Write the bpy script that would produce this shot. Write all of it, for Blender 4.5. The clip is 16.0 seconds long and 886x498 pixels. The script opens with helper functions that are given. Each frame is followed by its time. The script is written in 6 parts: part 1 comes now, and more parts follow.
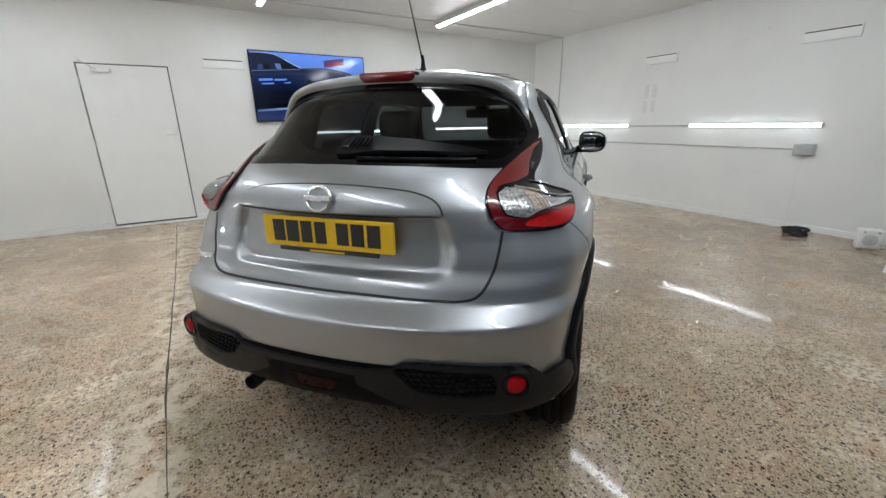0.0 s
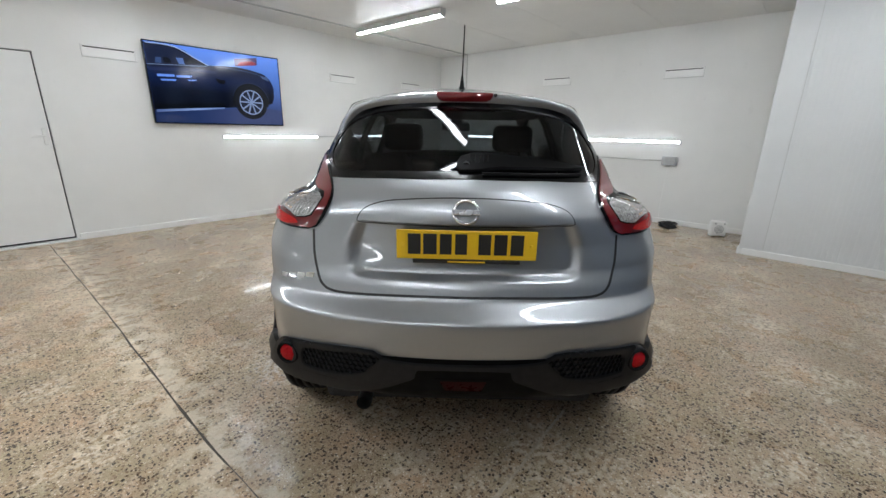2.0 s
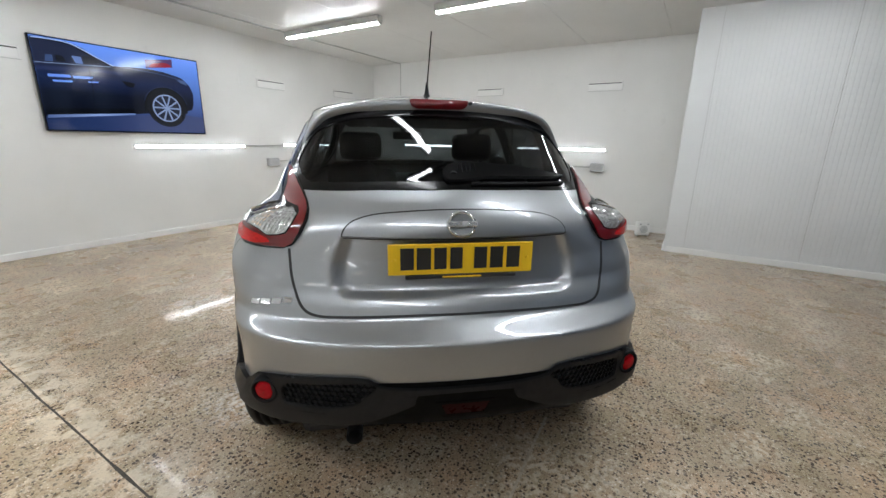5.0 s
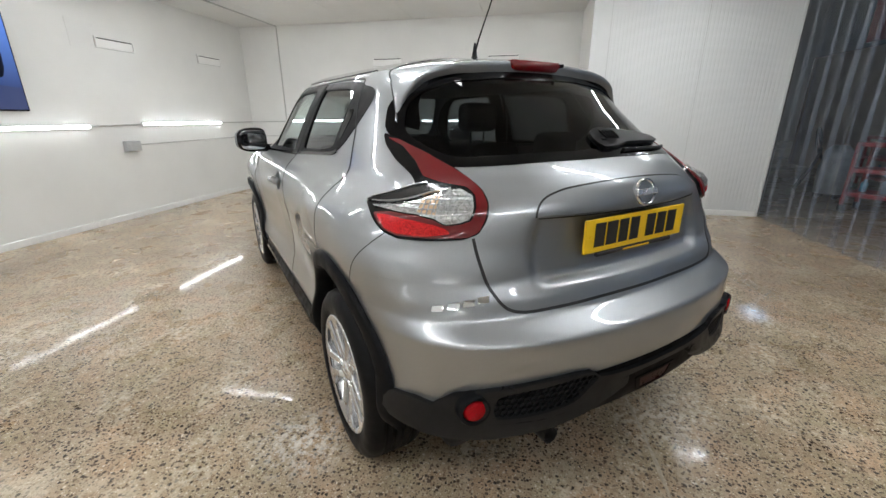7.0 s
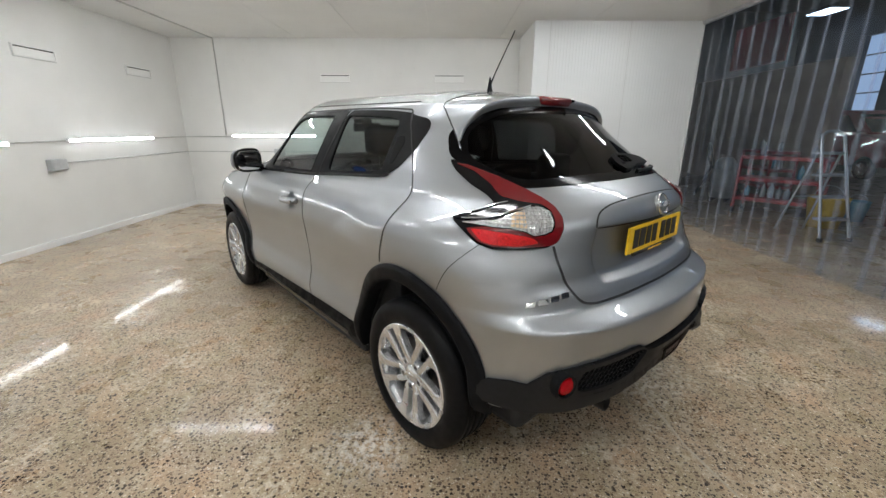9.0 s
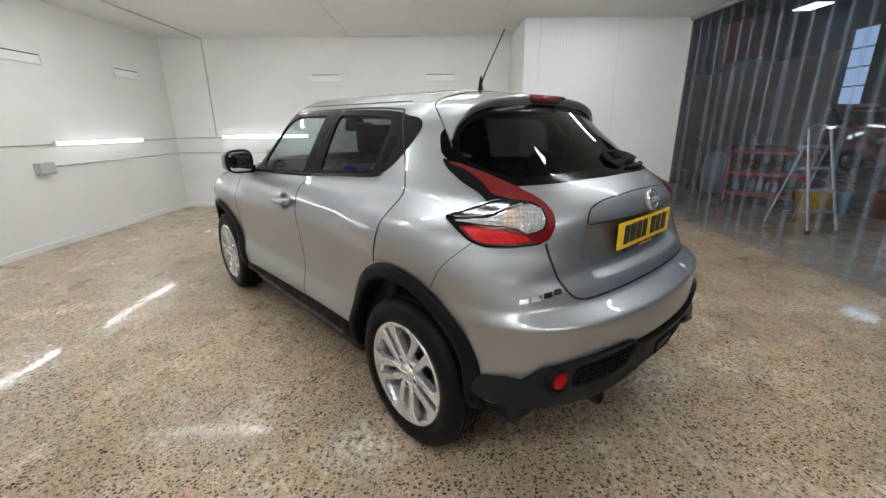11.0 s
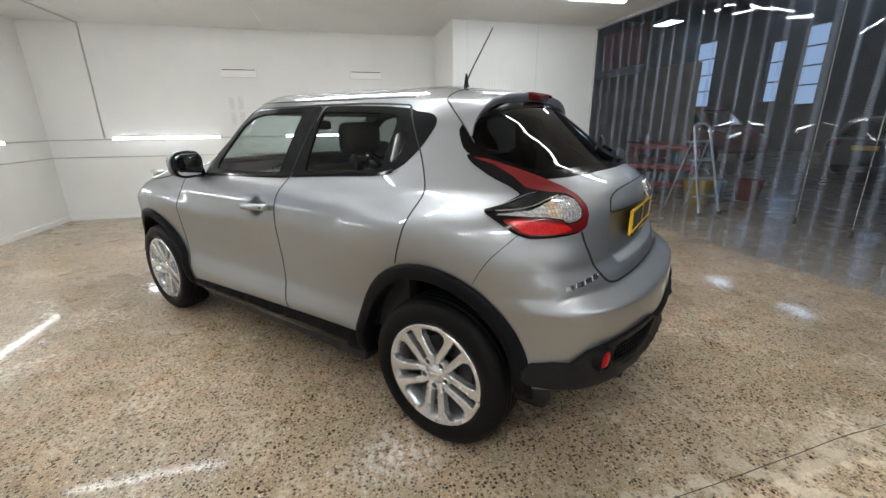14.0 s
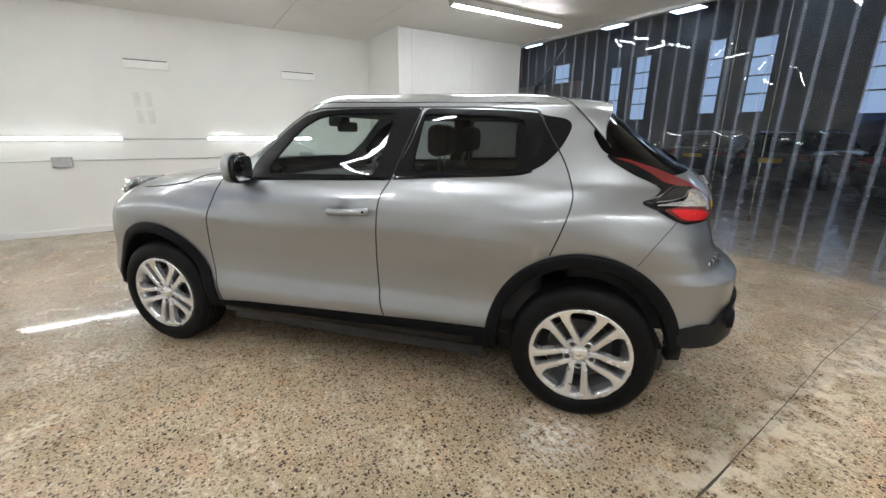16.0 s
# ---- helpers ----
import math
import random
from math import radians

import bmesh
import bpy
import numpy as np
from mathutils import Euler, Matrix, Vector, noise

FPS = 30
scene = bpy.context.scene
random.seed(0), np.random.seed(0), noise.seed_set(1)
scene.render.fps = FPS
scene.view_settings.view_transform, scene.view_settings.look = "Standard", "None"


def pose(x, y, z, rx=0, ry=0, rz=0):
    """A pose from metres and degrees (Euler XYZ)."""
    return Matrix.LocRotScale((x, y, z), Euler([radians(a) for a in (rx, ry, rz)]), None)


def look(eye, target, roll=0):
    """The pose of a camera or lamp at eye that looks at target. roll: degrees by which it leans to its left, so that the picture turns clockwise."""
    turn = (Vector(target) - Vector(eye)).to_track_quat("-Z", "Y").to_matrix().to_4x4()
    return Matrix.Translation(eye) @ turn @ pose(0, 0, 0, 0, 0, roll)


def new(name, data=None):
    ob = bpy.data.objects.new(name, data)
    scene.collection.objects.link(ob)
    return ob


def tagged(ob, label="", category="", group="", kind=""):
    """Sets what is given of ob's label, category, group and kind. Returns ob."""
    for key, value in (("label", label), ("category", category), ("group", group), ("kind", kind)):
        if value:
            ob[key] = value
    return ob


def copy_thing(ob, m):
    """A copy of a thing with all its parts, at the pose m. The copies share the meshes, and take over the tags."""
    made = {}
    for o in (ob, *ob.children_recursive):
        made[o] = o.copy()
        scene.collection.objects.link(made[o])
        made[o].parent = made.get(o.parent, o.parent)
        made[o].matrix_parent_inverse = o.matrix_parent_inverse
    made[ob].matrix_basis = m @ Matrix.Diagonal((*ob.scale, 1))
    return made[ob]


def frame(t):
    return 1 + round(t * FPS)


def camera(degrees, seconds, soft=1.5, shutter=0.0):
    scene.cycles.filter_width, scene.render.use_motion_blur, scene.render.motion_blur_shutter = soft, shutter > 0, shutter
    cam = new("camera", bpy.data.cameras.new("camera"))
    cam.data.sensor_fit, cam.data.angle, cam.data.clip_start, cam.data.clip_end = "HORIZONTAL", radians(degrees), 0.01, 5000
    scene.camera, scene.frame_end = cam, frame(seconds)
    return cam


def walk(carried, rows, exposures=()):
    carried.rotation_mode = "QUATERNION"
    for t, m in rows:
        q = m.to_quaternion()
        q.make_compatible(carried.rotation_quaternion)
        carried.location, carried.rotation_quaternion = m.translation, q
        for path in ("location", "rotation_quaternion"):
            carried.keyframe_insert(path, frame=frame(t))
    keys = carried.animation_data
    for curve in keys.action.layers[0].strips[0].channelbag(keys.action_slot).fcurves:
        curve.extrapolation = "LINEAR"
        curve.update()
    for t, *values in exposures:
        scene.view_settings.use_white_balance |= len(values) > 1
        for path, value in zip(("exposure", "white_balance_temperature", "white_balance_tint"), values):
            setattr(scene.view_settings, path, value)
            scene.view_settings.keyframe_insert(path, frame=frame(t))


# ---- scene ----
EXPOSURES = [(0, -.2, 5870, 7), (3.6, -.22, 5830, 7), (6.6, -.04, 6060, 7), (12.5, -.07, 6080, 7), (15, .03, 6110, 7), (16, .08, 6120, 7)]
cam = camera(95.5, 16.0)
PATH = [
    (0, (0.819, 0.902, 1.293), (1.777, 2.554, 0.7), -0.7),
    (0.5, (0.593, 1.05, 1.297), (1.706, 2.603, 0.705), -0.5),
    (1, (0.398, 1.271, 1.296), (1.646, 2.717, 0.704), 0.0),
    (1.5, (0.2, 1.362, 1.324), (1.56, 2.708, 0.742), 0.6),
    (2, (0.06, 1.366, 1.336), (1.493, 2.641, 0.771), 1.1),
    (2.5, (0.037, 1.362, 1.344), (1.52, 2.588, 0.8), 1.5),
    (3, (0.038, 1.369, 1.36), (1.541, 2.577, 0.83), 1.6),
    (3.5, (0.046, 1.369, 1.363), (1.56, 2.568, 0.845), 1.4),
    (3.7, (0.041, 1.369, 1.359), (1.564, 2.56, 0.844), 1.4),
    (5.8, (-0.114, 1.948, 1.324), (1.637, 2.733, 0.759), 0.7),
    (6, (-0.159, 2.063, 1.323), (1.616, 2.778, 0.741), 0.6),
    (6.5, (-0.232, 2.314, 1.301), (1.594, 2.86, 0.695), 0.1),
    (7, (-0.229, 2.586, 1.292), (1.637, 2.949, 0.669), -0.1),
    (7.5, (-0.323, 2.825, 1.313), (1.568, 3.041, 0.698), -0.3),
    (8, (-0.446, 3.019, 1.354), (1.461, 3.118, 0.758), -0.0),
    (8.5, (-0.474, 3.073, 1.353), (1.44, 3.103, 0.774), 0.2),
    (9, (-0.482, 3.083, 1.352), (1.435, 3.084, 0.783), 0.2),
    (11.5, (-0.492, 3.08, 1.357), (1.421, 3.045, 0.776), -0.6),
    (12, (-0.493, 3.084, 1.356), (1.42, 3.032, 0.774), -0.6),
    (12.5, (-0.507, 3.106, 1.351), (1.404, 3.013, 0.767), -0.7),
    (13, (-0.516, 3.175, 1.336), (1.39, 2.995, 0.754), -0.8),
    (13.5, (-0.462, 3.337, 1.329), (1.424, 3.017, 0.745), -0.7),
    (14, (-0.42, 3.543, 1.344), (1.437, 3.079, 0.763), -0.7),
    (14.5, (-0.398, 3.84, 1.338), (1.41, 3.21, 0.759), -0.1),
    (15, (-0.306, 4.089, 1.32), (1.449, 3.316, 0.754), 0.2),
    (15.5, (-0.174, 4.358, 1.326), (1.52, 3.457, 0.762), 0.5),
    (16, (-0.051, 4.661, 1.328), (1.58, 3.644, 0.776), 0.4),
]
walk(cam, [(t, look(eye, target, roll)) for t, eye, target, roll in PATH], EXPOSURES)

# ---- light: nothing but the tubes and the far hall's windows ----
world = bpy.data.worlds.new("world")
scene.world = world
world.use_nodes = True
world.node_tree.nodes["Background"].inputs["Color"].default_value = (0.55, 0.7, 1.0, 1)
world.node_tree.nodes["Background"].inputs["Strength"].default_value = 0.6
TUBE_CEILING, TUBE_WALL = 80.0, 32.0


# ---- materials ----
def material(name, colour=(.5, .5, .5), rough=.5, metal=0.0, coat=0.0, emit=None, strength=0.0, specular=.5):
    m = bpy.data.materials.new(name)
    m.use_nodes = True
    b = m.node_tree.nodes["Principled BSDF"]
    b.inputs["Base Color"].default_value = (*colour, 1)
    b.inputs["Roughness"].default_value = rough
    b.inputs["Metallic"].default_value = metal
    b.inputs["Specular IOR Level"].default_value = specular
    if coat:
        b.inputs["Coat Weight"].default_value = coat
        b.inputs["Coat Roughness"].default_value = .012
    if emit:
        b.inputs["Emission Color"].default_value = (*emit, 1)
        b.inputs["Emission Strength"].default_value = strength
    return m


class Nodes:
    """Short hand for the nodes of one material."""

    def __init__(self, m):
        self.tree = m.node_tree
        self.bsdf = self.tree.nodes["Principled BSDF"]

    def add(self, kind, **inputs):
        node = self.tree.nodes.new(kind)
        for key, value in inputs.items():
            self.put(node.inputs[key.replace("_", " ")], value)
        return node

    def put(self, socket, value):
        if hasattr(value, "is_output"):
            self.tree.links.new(value, socket)
        else:
            socket.default_value = value

    def coords(self):
        return self.add("ShaderNodeTexCoord").outputs["Object"]

    def noise(self, scale, detail=4.0, at=None, rough=.55):
        node = self.add("ShaderNodeTexNoise", Scale=scale, Detail=detail, Roughness=rough)
        self.put(node.inputs["Vector"], at if at is not None else self.coords())
        return node.outputs["Fac"]

    def ramp(self, fac, stops):
        node = self.add("ShaderNodeValToRGB", Fac=fac)
        while len(node.color_ramp.elements) < len(stops):
            node.color_ramp.elements.new(.5)
        for e, (at, c) in zip(node.color_ramp.elements, stops):
            e.position = at
            e.color = (*c, 1) if isinstance(c, tuple) else (c, c, c, 1)
        return node.outputs["Color"]

    def mix(self, fac, a, b, mode="MIX"):
        node = self.tree.nodes.new("ShaderNodeMix")
        node.data_type, node.blend_type = "RGBA", mode
        self.put(node.inputs[0], fac)
        self.put(node.inputs[6], a)
        self.put(node.inputs[7], b)
        return node.outputs[2]

    def bump(self, height, strength=.2, distance=.002):
        node = self.add("ShaderNodeBump", Strength=strength, Distance=distance, Height=height)
        self.put(self.bsdf.inputs["Normal"], node.outputs["Normal"])


def wall_paint(name, colour, stain):
    """White-painted insulated panel, slightly uneven and scuffed."""
    m = material(name, colour, .42)
    n = Nodes(m)
    big = n.noise(1.1, 5)
    fine = n.noise(38, 3)
    tint = n.ramp(big, [(.3, tuple(c * .93 for c in colour)), (.62, colour)])
    scuff = n.ramp(n.noise(6.5, 6), [(.66, 0.0), (.8, 1.0)])
    weak = n.add("ShaderNodeMath", )
    weak.operation = "MULTIPLY"
    n.put(weak.inputs[0], scuff)
    weak.inputs[1].default_value = .25
    n.put(n.bsdf.inputs["Base Color"], n.mix(weak.outputs[0], tint, (*stain, 1)))
    n.put(n.bsdf.inputs["Roughness"], n.ramp(fine, [(.3, .34), (.7, .5)]))
    n.bump(n.noise(9, 6), .12, .004)
    return m


JOINT_X = .47


def floor_material():
    """Ground and polished concrete: tan paste with dark rounded pebbles, brown grit and pale chips."""
    m = material("polished_concrete", (.25, .2, .14), .3, specular=.2)
    n = Nodes(m)
    at = n.coords()
    warp = n.add("ShaderNodeTexNoise", Scale=45.0, Detail=2.0)
    n.put(warp.inputs["Vector"], at)
    bent = n.mix(.014, at, warp.outputs["Color"], "ADD")

    def pebbles(scale, reach, keep, colours, soft=.03):
        """Rounded stones, each with its own tone; keep is the share of places left empty."""
        cell = n.add("ShaderNodeTexVoronoi", Scale=scale, Randomness=1.0)
        n.put(cell.inputs["Vector"], bent)
        inside = n.ramp(cell.outputs["Distance"], [(reach - soft, 1.0), (reach + soft, 0.0)])
        split = n.add("ShaderNodeSeparateColor")
        n.put(split.inputs["Color"], cell.outputs["Color"])
        kept = n.ramp(split.outputs["Red"], [(keep - .01, 0.0), (keep, 1.0)])
        tone = n.ramp(split.outputs["Green"], colours)
        return n.mix(1.0, inside, kept, "MULTIPLY"), tone

    paste = n.ramp(n.noise(1.3, 6, at), [(.30, (.275, .212, .138)), (.46, (.36, .283, .188)), (.56, (.36, .272, .186)), (.70, (.45, .38, .285))])
    hue = n.ramp(n.noise(5.5, 5, at), [(.36, (.88, .92, .82)), (.5, (1.0, 1.0, 1.0)), (.64, (1.14, .98, .88))])
    paste = n.mix(.9, paste, hue, "MULTIPLY")
    cloud = n.ramp(n.noise(17, 6, at), [(.38, (.84, .83, .81)), (.62, (1.12, 1.12, 1.12))])
    paste = n.mix(1.0, paste, cloud, "MULTIPLY")
    col = n.mix(n.ramp(n.noise(210, 2, at), [(.40, .0), (.70, .6)]), paste, (.55, .46, .34, 1))
    mask, tone = pebbles(150, .40, .35, [(.0, (.10, .07, .05)), (.25, (.22, .16, .105)), (.5, (.33, .25, .165)), (.75, (.47, .38, .27)), (.95, (.70, .63, .52))])
    col = n.mix(mask, col, tone)
    mask, tone = pebbles(84, .40, .48, [(.0, (.035, .027, .022)), (.35, (.085, .062, .045)), (.6, (.19, .13, .085)), (.82, (.34, .25, .17)), (.96, (.66, .58, .46))])
    col = n.mix(mask, col, tone)
    mask, tone = pebbles(56, .40, .56, [(.0, (.03, .024, .02)), (.4, (.07, .052, .040)), (.7, (.15, .105, .07)), (.9, (.30, .22, .15))])
    col = n.mix(mask, col, tone)
    # worn patches where pale chips show through
    pale = n.ramp(n.noise(2.3, 7, at), [(.52, 0.0), (.66, 1.0)])
    chips = n.ramp(n.noise(34, 5, at), [(.47, 0.0), (.56, .8)])
    col = n.mix(n.mix(1.0, pale, chips, "MULTIPLY"), col, (.66, .58, .46, 1))
    # cement smeared along the saw cut
    split = n.add("ShaderNodeSeparateXYZ")
    n.put(split.inputs["Vector"], at)
    away = n.add("ShaderNodeMath")
    away.operation = "SUBTRACT"
    n.put(away.inputs[0], split.outputs["X"])
    away.inputs[1].default_value = JOINT_X
    near = n.add("ShaderNodeMath")
    near.operation = "ABSOLUTE"
    n.put(near.inputs[0], away.outputs[0])
    band = n.ramp(near.outputs[0], [(.02, 1.0), (.26, 0.0)])
    smear = n.ramp(n.noise(9, 7, at), [(.47, 0.0), (.56, .8)])
    col = n.mix(n.mix(1.0, band, smear, "MULTIPLY"), col, (.62, .545, .43, 1))
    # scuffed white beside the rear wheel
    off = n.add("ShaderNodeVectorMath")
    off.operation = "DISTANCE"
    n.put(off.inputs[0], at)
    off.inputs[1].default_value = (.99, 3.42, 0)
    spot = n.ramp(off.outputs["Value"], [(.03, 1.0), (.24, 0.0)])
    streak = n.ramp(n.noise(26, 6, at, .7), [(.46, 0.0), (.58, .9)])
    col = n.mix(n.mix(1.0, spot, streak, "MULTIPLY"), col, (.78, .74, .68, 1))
    # west of the cut the colour is lifted: a paler slab, and sheen painted in
    west = n.ramp(away.outputs[0], [(.0, (1.16, 1.15, 1.14)), (.002, (1.0, 1.0, 1.0))])
    col = n.mix(1.0, col, west, "MULTIPLY")
    dim = n.ramp(n.noise(.7, 3, at), [(.36, .84), (.62, 1.14)])
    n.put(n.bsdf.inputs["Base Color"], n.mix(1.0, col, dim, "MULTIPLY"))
    n.put(n.bsdf.inputs["Roughness"], n.ramp(n.noise(3.5, 5, at), [(.3, .22), (.5, .30), (.7, .42)]))
    # the polish: a thin sealed skin, worn thin here and there and along the trodden lane by the cut
    trodden = n.ramp(near.outputs[0], [(.55, .3), (1.2, 1.0)])
    n.put(n.bsdf.inputs["Coat Weight"], n.mix(1.0, n.ramp(n.noise(2.6, 6, at), [(.36, .16), (.60, .6)]), trodden, "MULTIPLY"))
    n.bsdf.inputs["Coat IOR"].default_value = 1.33
    n.bsdf.inputs["Coat Roughness"].default_value = .06
    wave = n.add("ShaderNodeBump", Strength=.09, Distance=.002, Height=n.noise(16, 4, at))
    n.put(n.bsdf.inputs["Coat Normal"], wave.outputs["Normal"])
    n.bump(n.noise(24, 3, at), .1, .002)
    return m


def car_paint():
    """Metallic silver under clear lacquer."""
    m = material("silver_paint", (.5, .51, .525), .36, .9, 1.0)
    n = Nodes(m)
    n.bsdf.inputs["Coat IOR"].default_value = 1.56
    flake = n.noise(900, 1)
    n.put(n.bsdf.inputs["Base Color"], n.ramp(flake, [(.3, (.293, .306, .322)), (.7, (.374, .389, .406))]))
    n.put(n.bsdf.inputs["Roughness"], n.ramp(n.noise(5, 3), [(.3, .40), (.7, .44)]))
    return m


def worn(name, colour, rough, vary=.25, scale=30, metal=0.0, bump=.0, specular=.5):
    """A plain material with grain and slight wear."""
    m = material(name, colour, rough, metal, specular=specular)
    n = Nodes(m)
    dark = tuple(c * (1 - vary) for c in colour)
    light = tuple(min(1, c * (1 + vary)) for c in colour)
    n.put(n.bsdf.inputs["Base Color"], n.ramp(n.noise(scale, 5), [(.3, dark), (.7, light)]))
    n.put(n.bsdf.inputs["Roughness"], n.ramp(n.noise(scale * .3, 4), [(.3, max(.02, rough * .8)), (.7, min(1, rough * 1.2))]))
    if bump:
        n.bump(n.noise(scale * 6, 3), bump, .001)
    return m


def pane(name, tint, haze=0.0, gloss=.02, ior=1.5):
    """Thin clear sheet: tinted see-through with a Fresnel gloss, and some haze."""
    m = bpy.data.materials.new(name)
    m.use_nodes = True
    t = m.node_tree
    t.nodes.remove(t.nodes["Principled BSDF"])
    out = t.nodes["Material Output"]
    see = t.nodes.new("ShaderNodeBsdfTransparent")
    see.inputs["Color"].default_value = (*tint, 1)
    shine = t.nodes.new("ShaderNodeBsdfGlossy")
    shine.inputs["Roughness"].default_value = gloss
    facing = t.nodes.new("ShaderNodeLayerWeight")
    facing.inputs["Blend"].default_value = .5
    steep = t.nodes.new("ShaderNodeMath")
    steep.operation = "POWER"
    t.links.new(facing.outputs["Facing"], steep.inputs[0])
    steep.inputs[1].default_value = 5
    base = ((ior - 1) / (ior + 1)) ** 2 * 1.6
    gloss_share = t.nodes.new("ShaderNodeMath")
    gloss_share.operation = "MULTIPLY_ADD"
    t.links.new(steep.outputs[0], gloss_share.inputs[0])
    gloss_share.inputs[1].default_value = 1 - base
    gloss_share.inputs[2].default_value = base
    body = see.outputs[0]
    if haze:
        dull = t.nodes.new("ShaderNodeBsdfDiffuse")
        dull.inputs["Color"].default_value = (.56, .64, .80, 1)
        veil = t.nodes.new("ShaderNodeMixShader")
        veil.inputs[0].default_value = haze
        t.links.new(body, veil.inputs[1])
        t.links.new(dull.outputs[0], veil.inputs[2])
        body = veil.outputs[0]
    mix = t.nodes.new("ShaderNodeMixShader")
    t.links.new(gloss_share.outputs[0], mix.inputs[0])
    t.links.new(body, mix.inputs[1])
    t.links.new(shine.outputs[0], mix.inputs[2])
    t.links.new(mix.outputs[0], out.inputs[0])
    return m


WHITE_WALL = wall_paint("white_wall", (.77, .77, .755), (.5, .5, .49))
WHITE_PANEL = wall_paint("white_ribbed_panel", (.69, .698, .70), (.5, .52, .54))
WHITE_CEILING = wall_paint("white_ceiling", (.68, .675, .655), (.5, .49, .46))
WHITE_TRIM = worn("white_trim", (.8, .8, .79), .35, .02, 5)
HOUSING = worn("lamp_housing", (.56, .56, .54), .45, .06, 15)
GREY_PLASTIC = worn("grey_plastic", (.42, .43, .44), .4, .08, 20)
CONDUIT = worn("grey_conduit", (.5, .5, .49), .4, .1, 20)
GAP_BLACK = worn("black_gap", (.02, .02, .022), .7, .3, 40)
JOINT = worn("joint_filler", (.055, .045, .035), .8, .4, 60)
JOINT_PALE = worn("pale_joint_filler", (.4, .34, .26), .6, .3, 60)
FLOOR = floor_material()
PAINT = car_paint()
BLACK_TRIM = worn("black_grained_plastic", (.0055, .0058, .0068), .5, .2, 60, bump=.1, specular=.1)
WIPER_BLACK = material("wiper_black", (.002, .002, .0022), .4, specular=.04)
WINDOW_BORDER = material("black_window_border", (.002, .002, .0022), .16, specular=.12)
SATIN_BLACK = worn("satin_black_plastic", (.010, .0103, .0115), .42, .2, 50, bump=.1, specular=.22)
DIFFUSER = worn("black_diffuser", (.003, .003, .0032), .6, .2, 40, specular=.1)
GLOSS_BLACK = material("gloss_black", (.006, .006, .007), .08, specular=.25)
BLACK_SATIN = worn("black_satin_frame", (.005, .005, .0055), .45, .15, 40, specular=.08)
RUBBER = worn("tyre_rubber", (.006, .006, .0065), .5, .25, 40, bump=.1, specular=.12)
SEAM = material("seam_black", (.01, .01, .011), .6)
ALLOY = worn("alloy_silver", (.74, .75, .77), .25, .05, 25, metal=.8)
ALLOY_DARK = worn("brake_steel", (.07, .067, .065), .45, .3, 30, metal=.8)
CHROME = material("chrome", (.85, .86, .88), .06, 1.0)
GLASS_DARK = pane("privacy_glass", (.085, .09, .094), gloss=.01, ior=1.2)
GLASS_SIDE = pane("tinted_side_glass", (.27, .29, .29), gloss=.01, ior=1.4)
GLASS_CLEAR = pane("side_glass", (.78, .86, .84), gloss=.01)
LAMP_RED = material("red_lens", (.13, .002, .005), .3, 0, 1.0, specular=.2)
LAMP_RED_DARK = worn("red_reflector", (.02, .001, .0015), .3, .3, 120, specular=.1)
LAMP_CLEAR = pane("clear_lens", (.9, .9, .9), gloss=.02, ior=1.5)
LAMP_SMOKED = material("smoked_lens", (.012, .012, .013), .1, specular=.3)
LAMP_RED_GRID = worn("red_grid_lens", (.6, .010, .015), .12, .5, 260, bump=.3)
LAMP_SILVER = worn("lamp_reflector", (.68, .68, .68), .18, .5, 110, metal=.5, bump=.7)
LAMP_BOWL = worn("lamp_bowl", (.3, .31, .32), .25, .4, 60, metal=.8, bump=.4)
LAMP_AMBER = worn("amber_bulb", (.62, .42, .26), .25, .2, 90)
REFLECTOR = worn("round_red_reflector", (.32, .004, .008), .2, .25, 200, specular=.15)
PLATE_YELLOW = worn("plate_yellow", (.78, .5, .012), .35, .04, 30)
PLATE_BLACK = material("plate_black", (.015, .015, .015), .45)
CABIN = worn("cabin_black", (.022, .022, .024), .7, .2, 30)
SEAT_CLOTH = worn("seat_cloth", (.014, .014, .0155), .9, .25, 80)
CURTAIN = pane("clear_pvc", (.80, .87, .97), haze=.018, gloss=.006, ior=1.42)
CURTAIN_LAP = pane("clear_pvc_lap", (.80, .84, .93), haze=.10, gloss=.02, ior=1.42)
TUBE_LIGHT = material("lit_tube", (.9, .9, .88), .4, emit=(1, .975, .94), strength=TUBE_CEILING)
TUBE_LIGHT_WALL = material("lit_wall_tube", (.9, .9, .88), .4, emit=(1, .985, .95), strength=TUBE_WALL)
ALUMINIUM = worn("aluminium", (.62, .63, .65), .35, .1, 20, metal=.8)


# ---- building helpers ----
def mesh_object(name, verts, faces, mat, parent=None, label="", smooth=False, normals=None):
    me = bpy.data.meshes.new(name)
    me.from_pydata([tuple(map(float, v)) for v in verts], [], [tuple(map(int, q)) for q in faces])
    me.update()
    if smooth:
        me.polygons.foreach_set("use_smooth", [True] * len(me.polygons))
    if normals is not None:
        me.normals_split_custom_set_from_vertices([tuple(map(float, n)) for n in normals])
    for one in mat if isinstance(mat, (list, tuple)) else [mat]:
        me.materials.append(one)
    ob = new(name, me)
    if parent is not None:
        ob.parent = parent
    if label:
        ob["label"] = label
    return ob


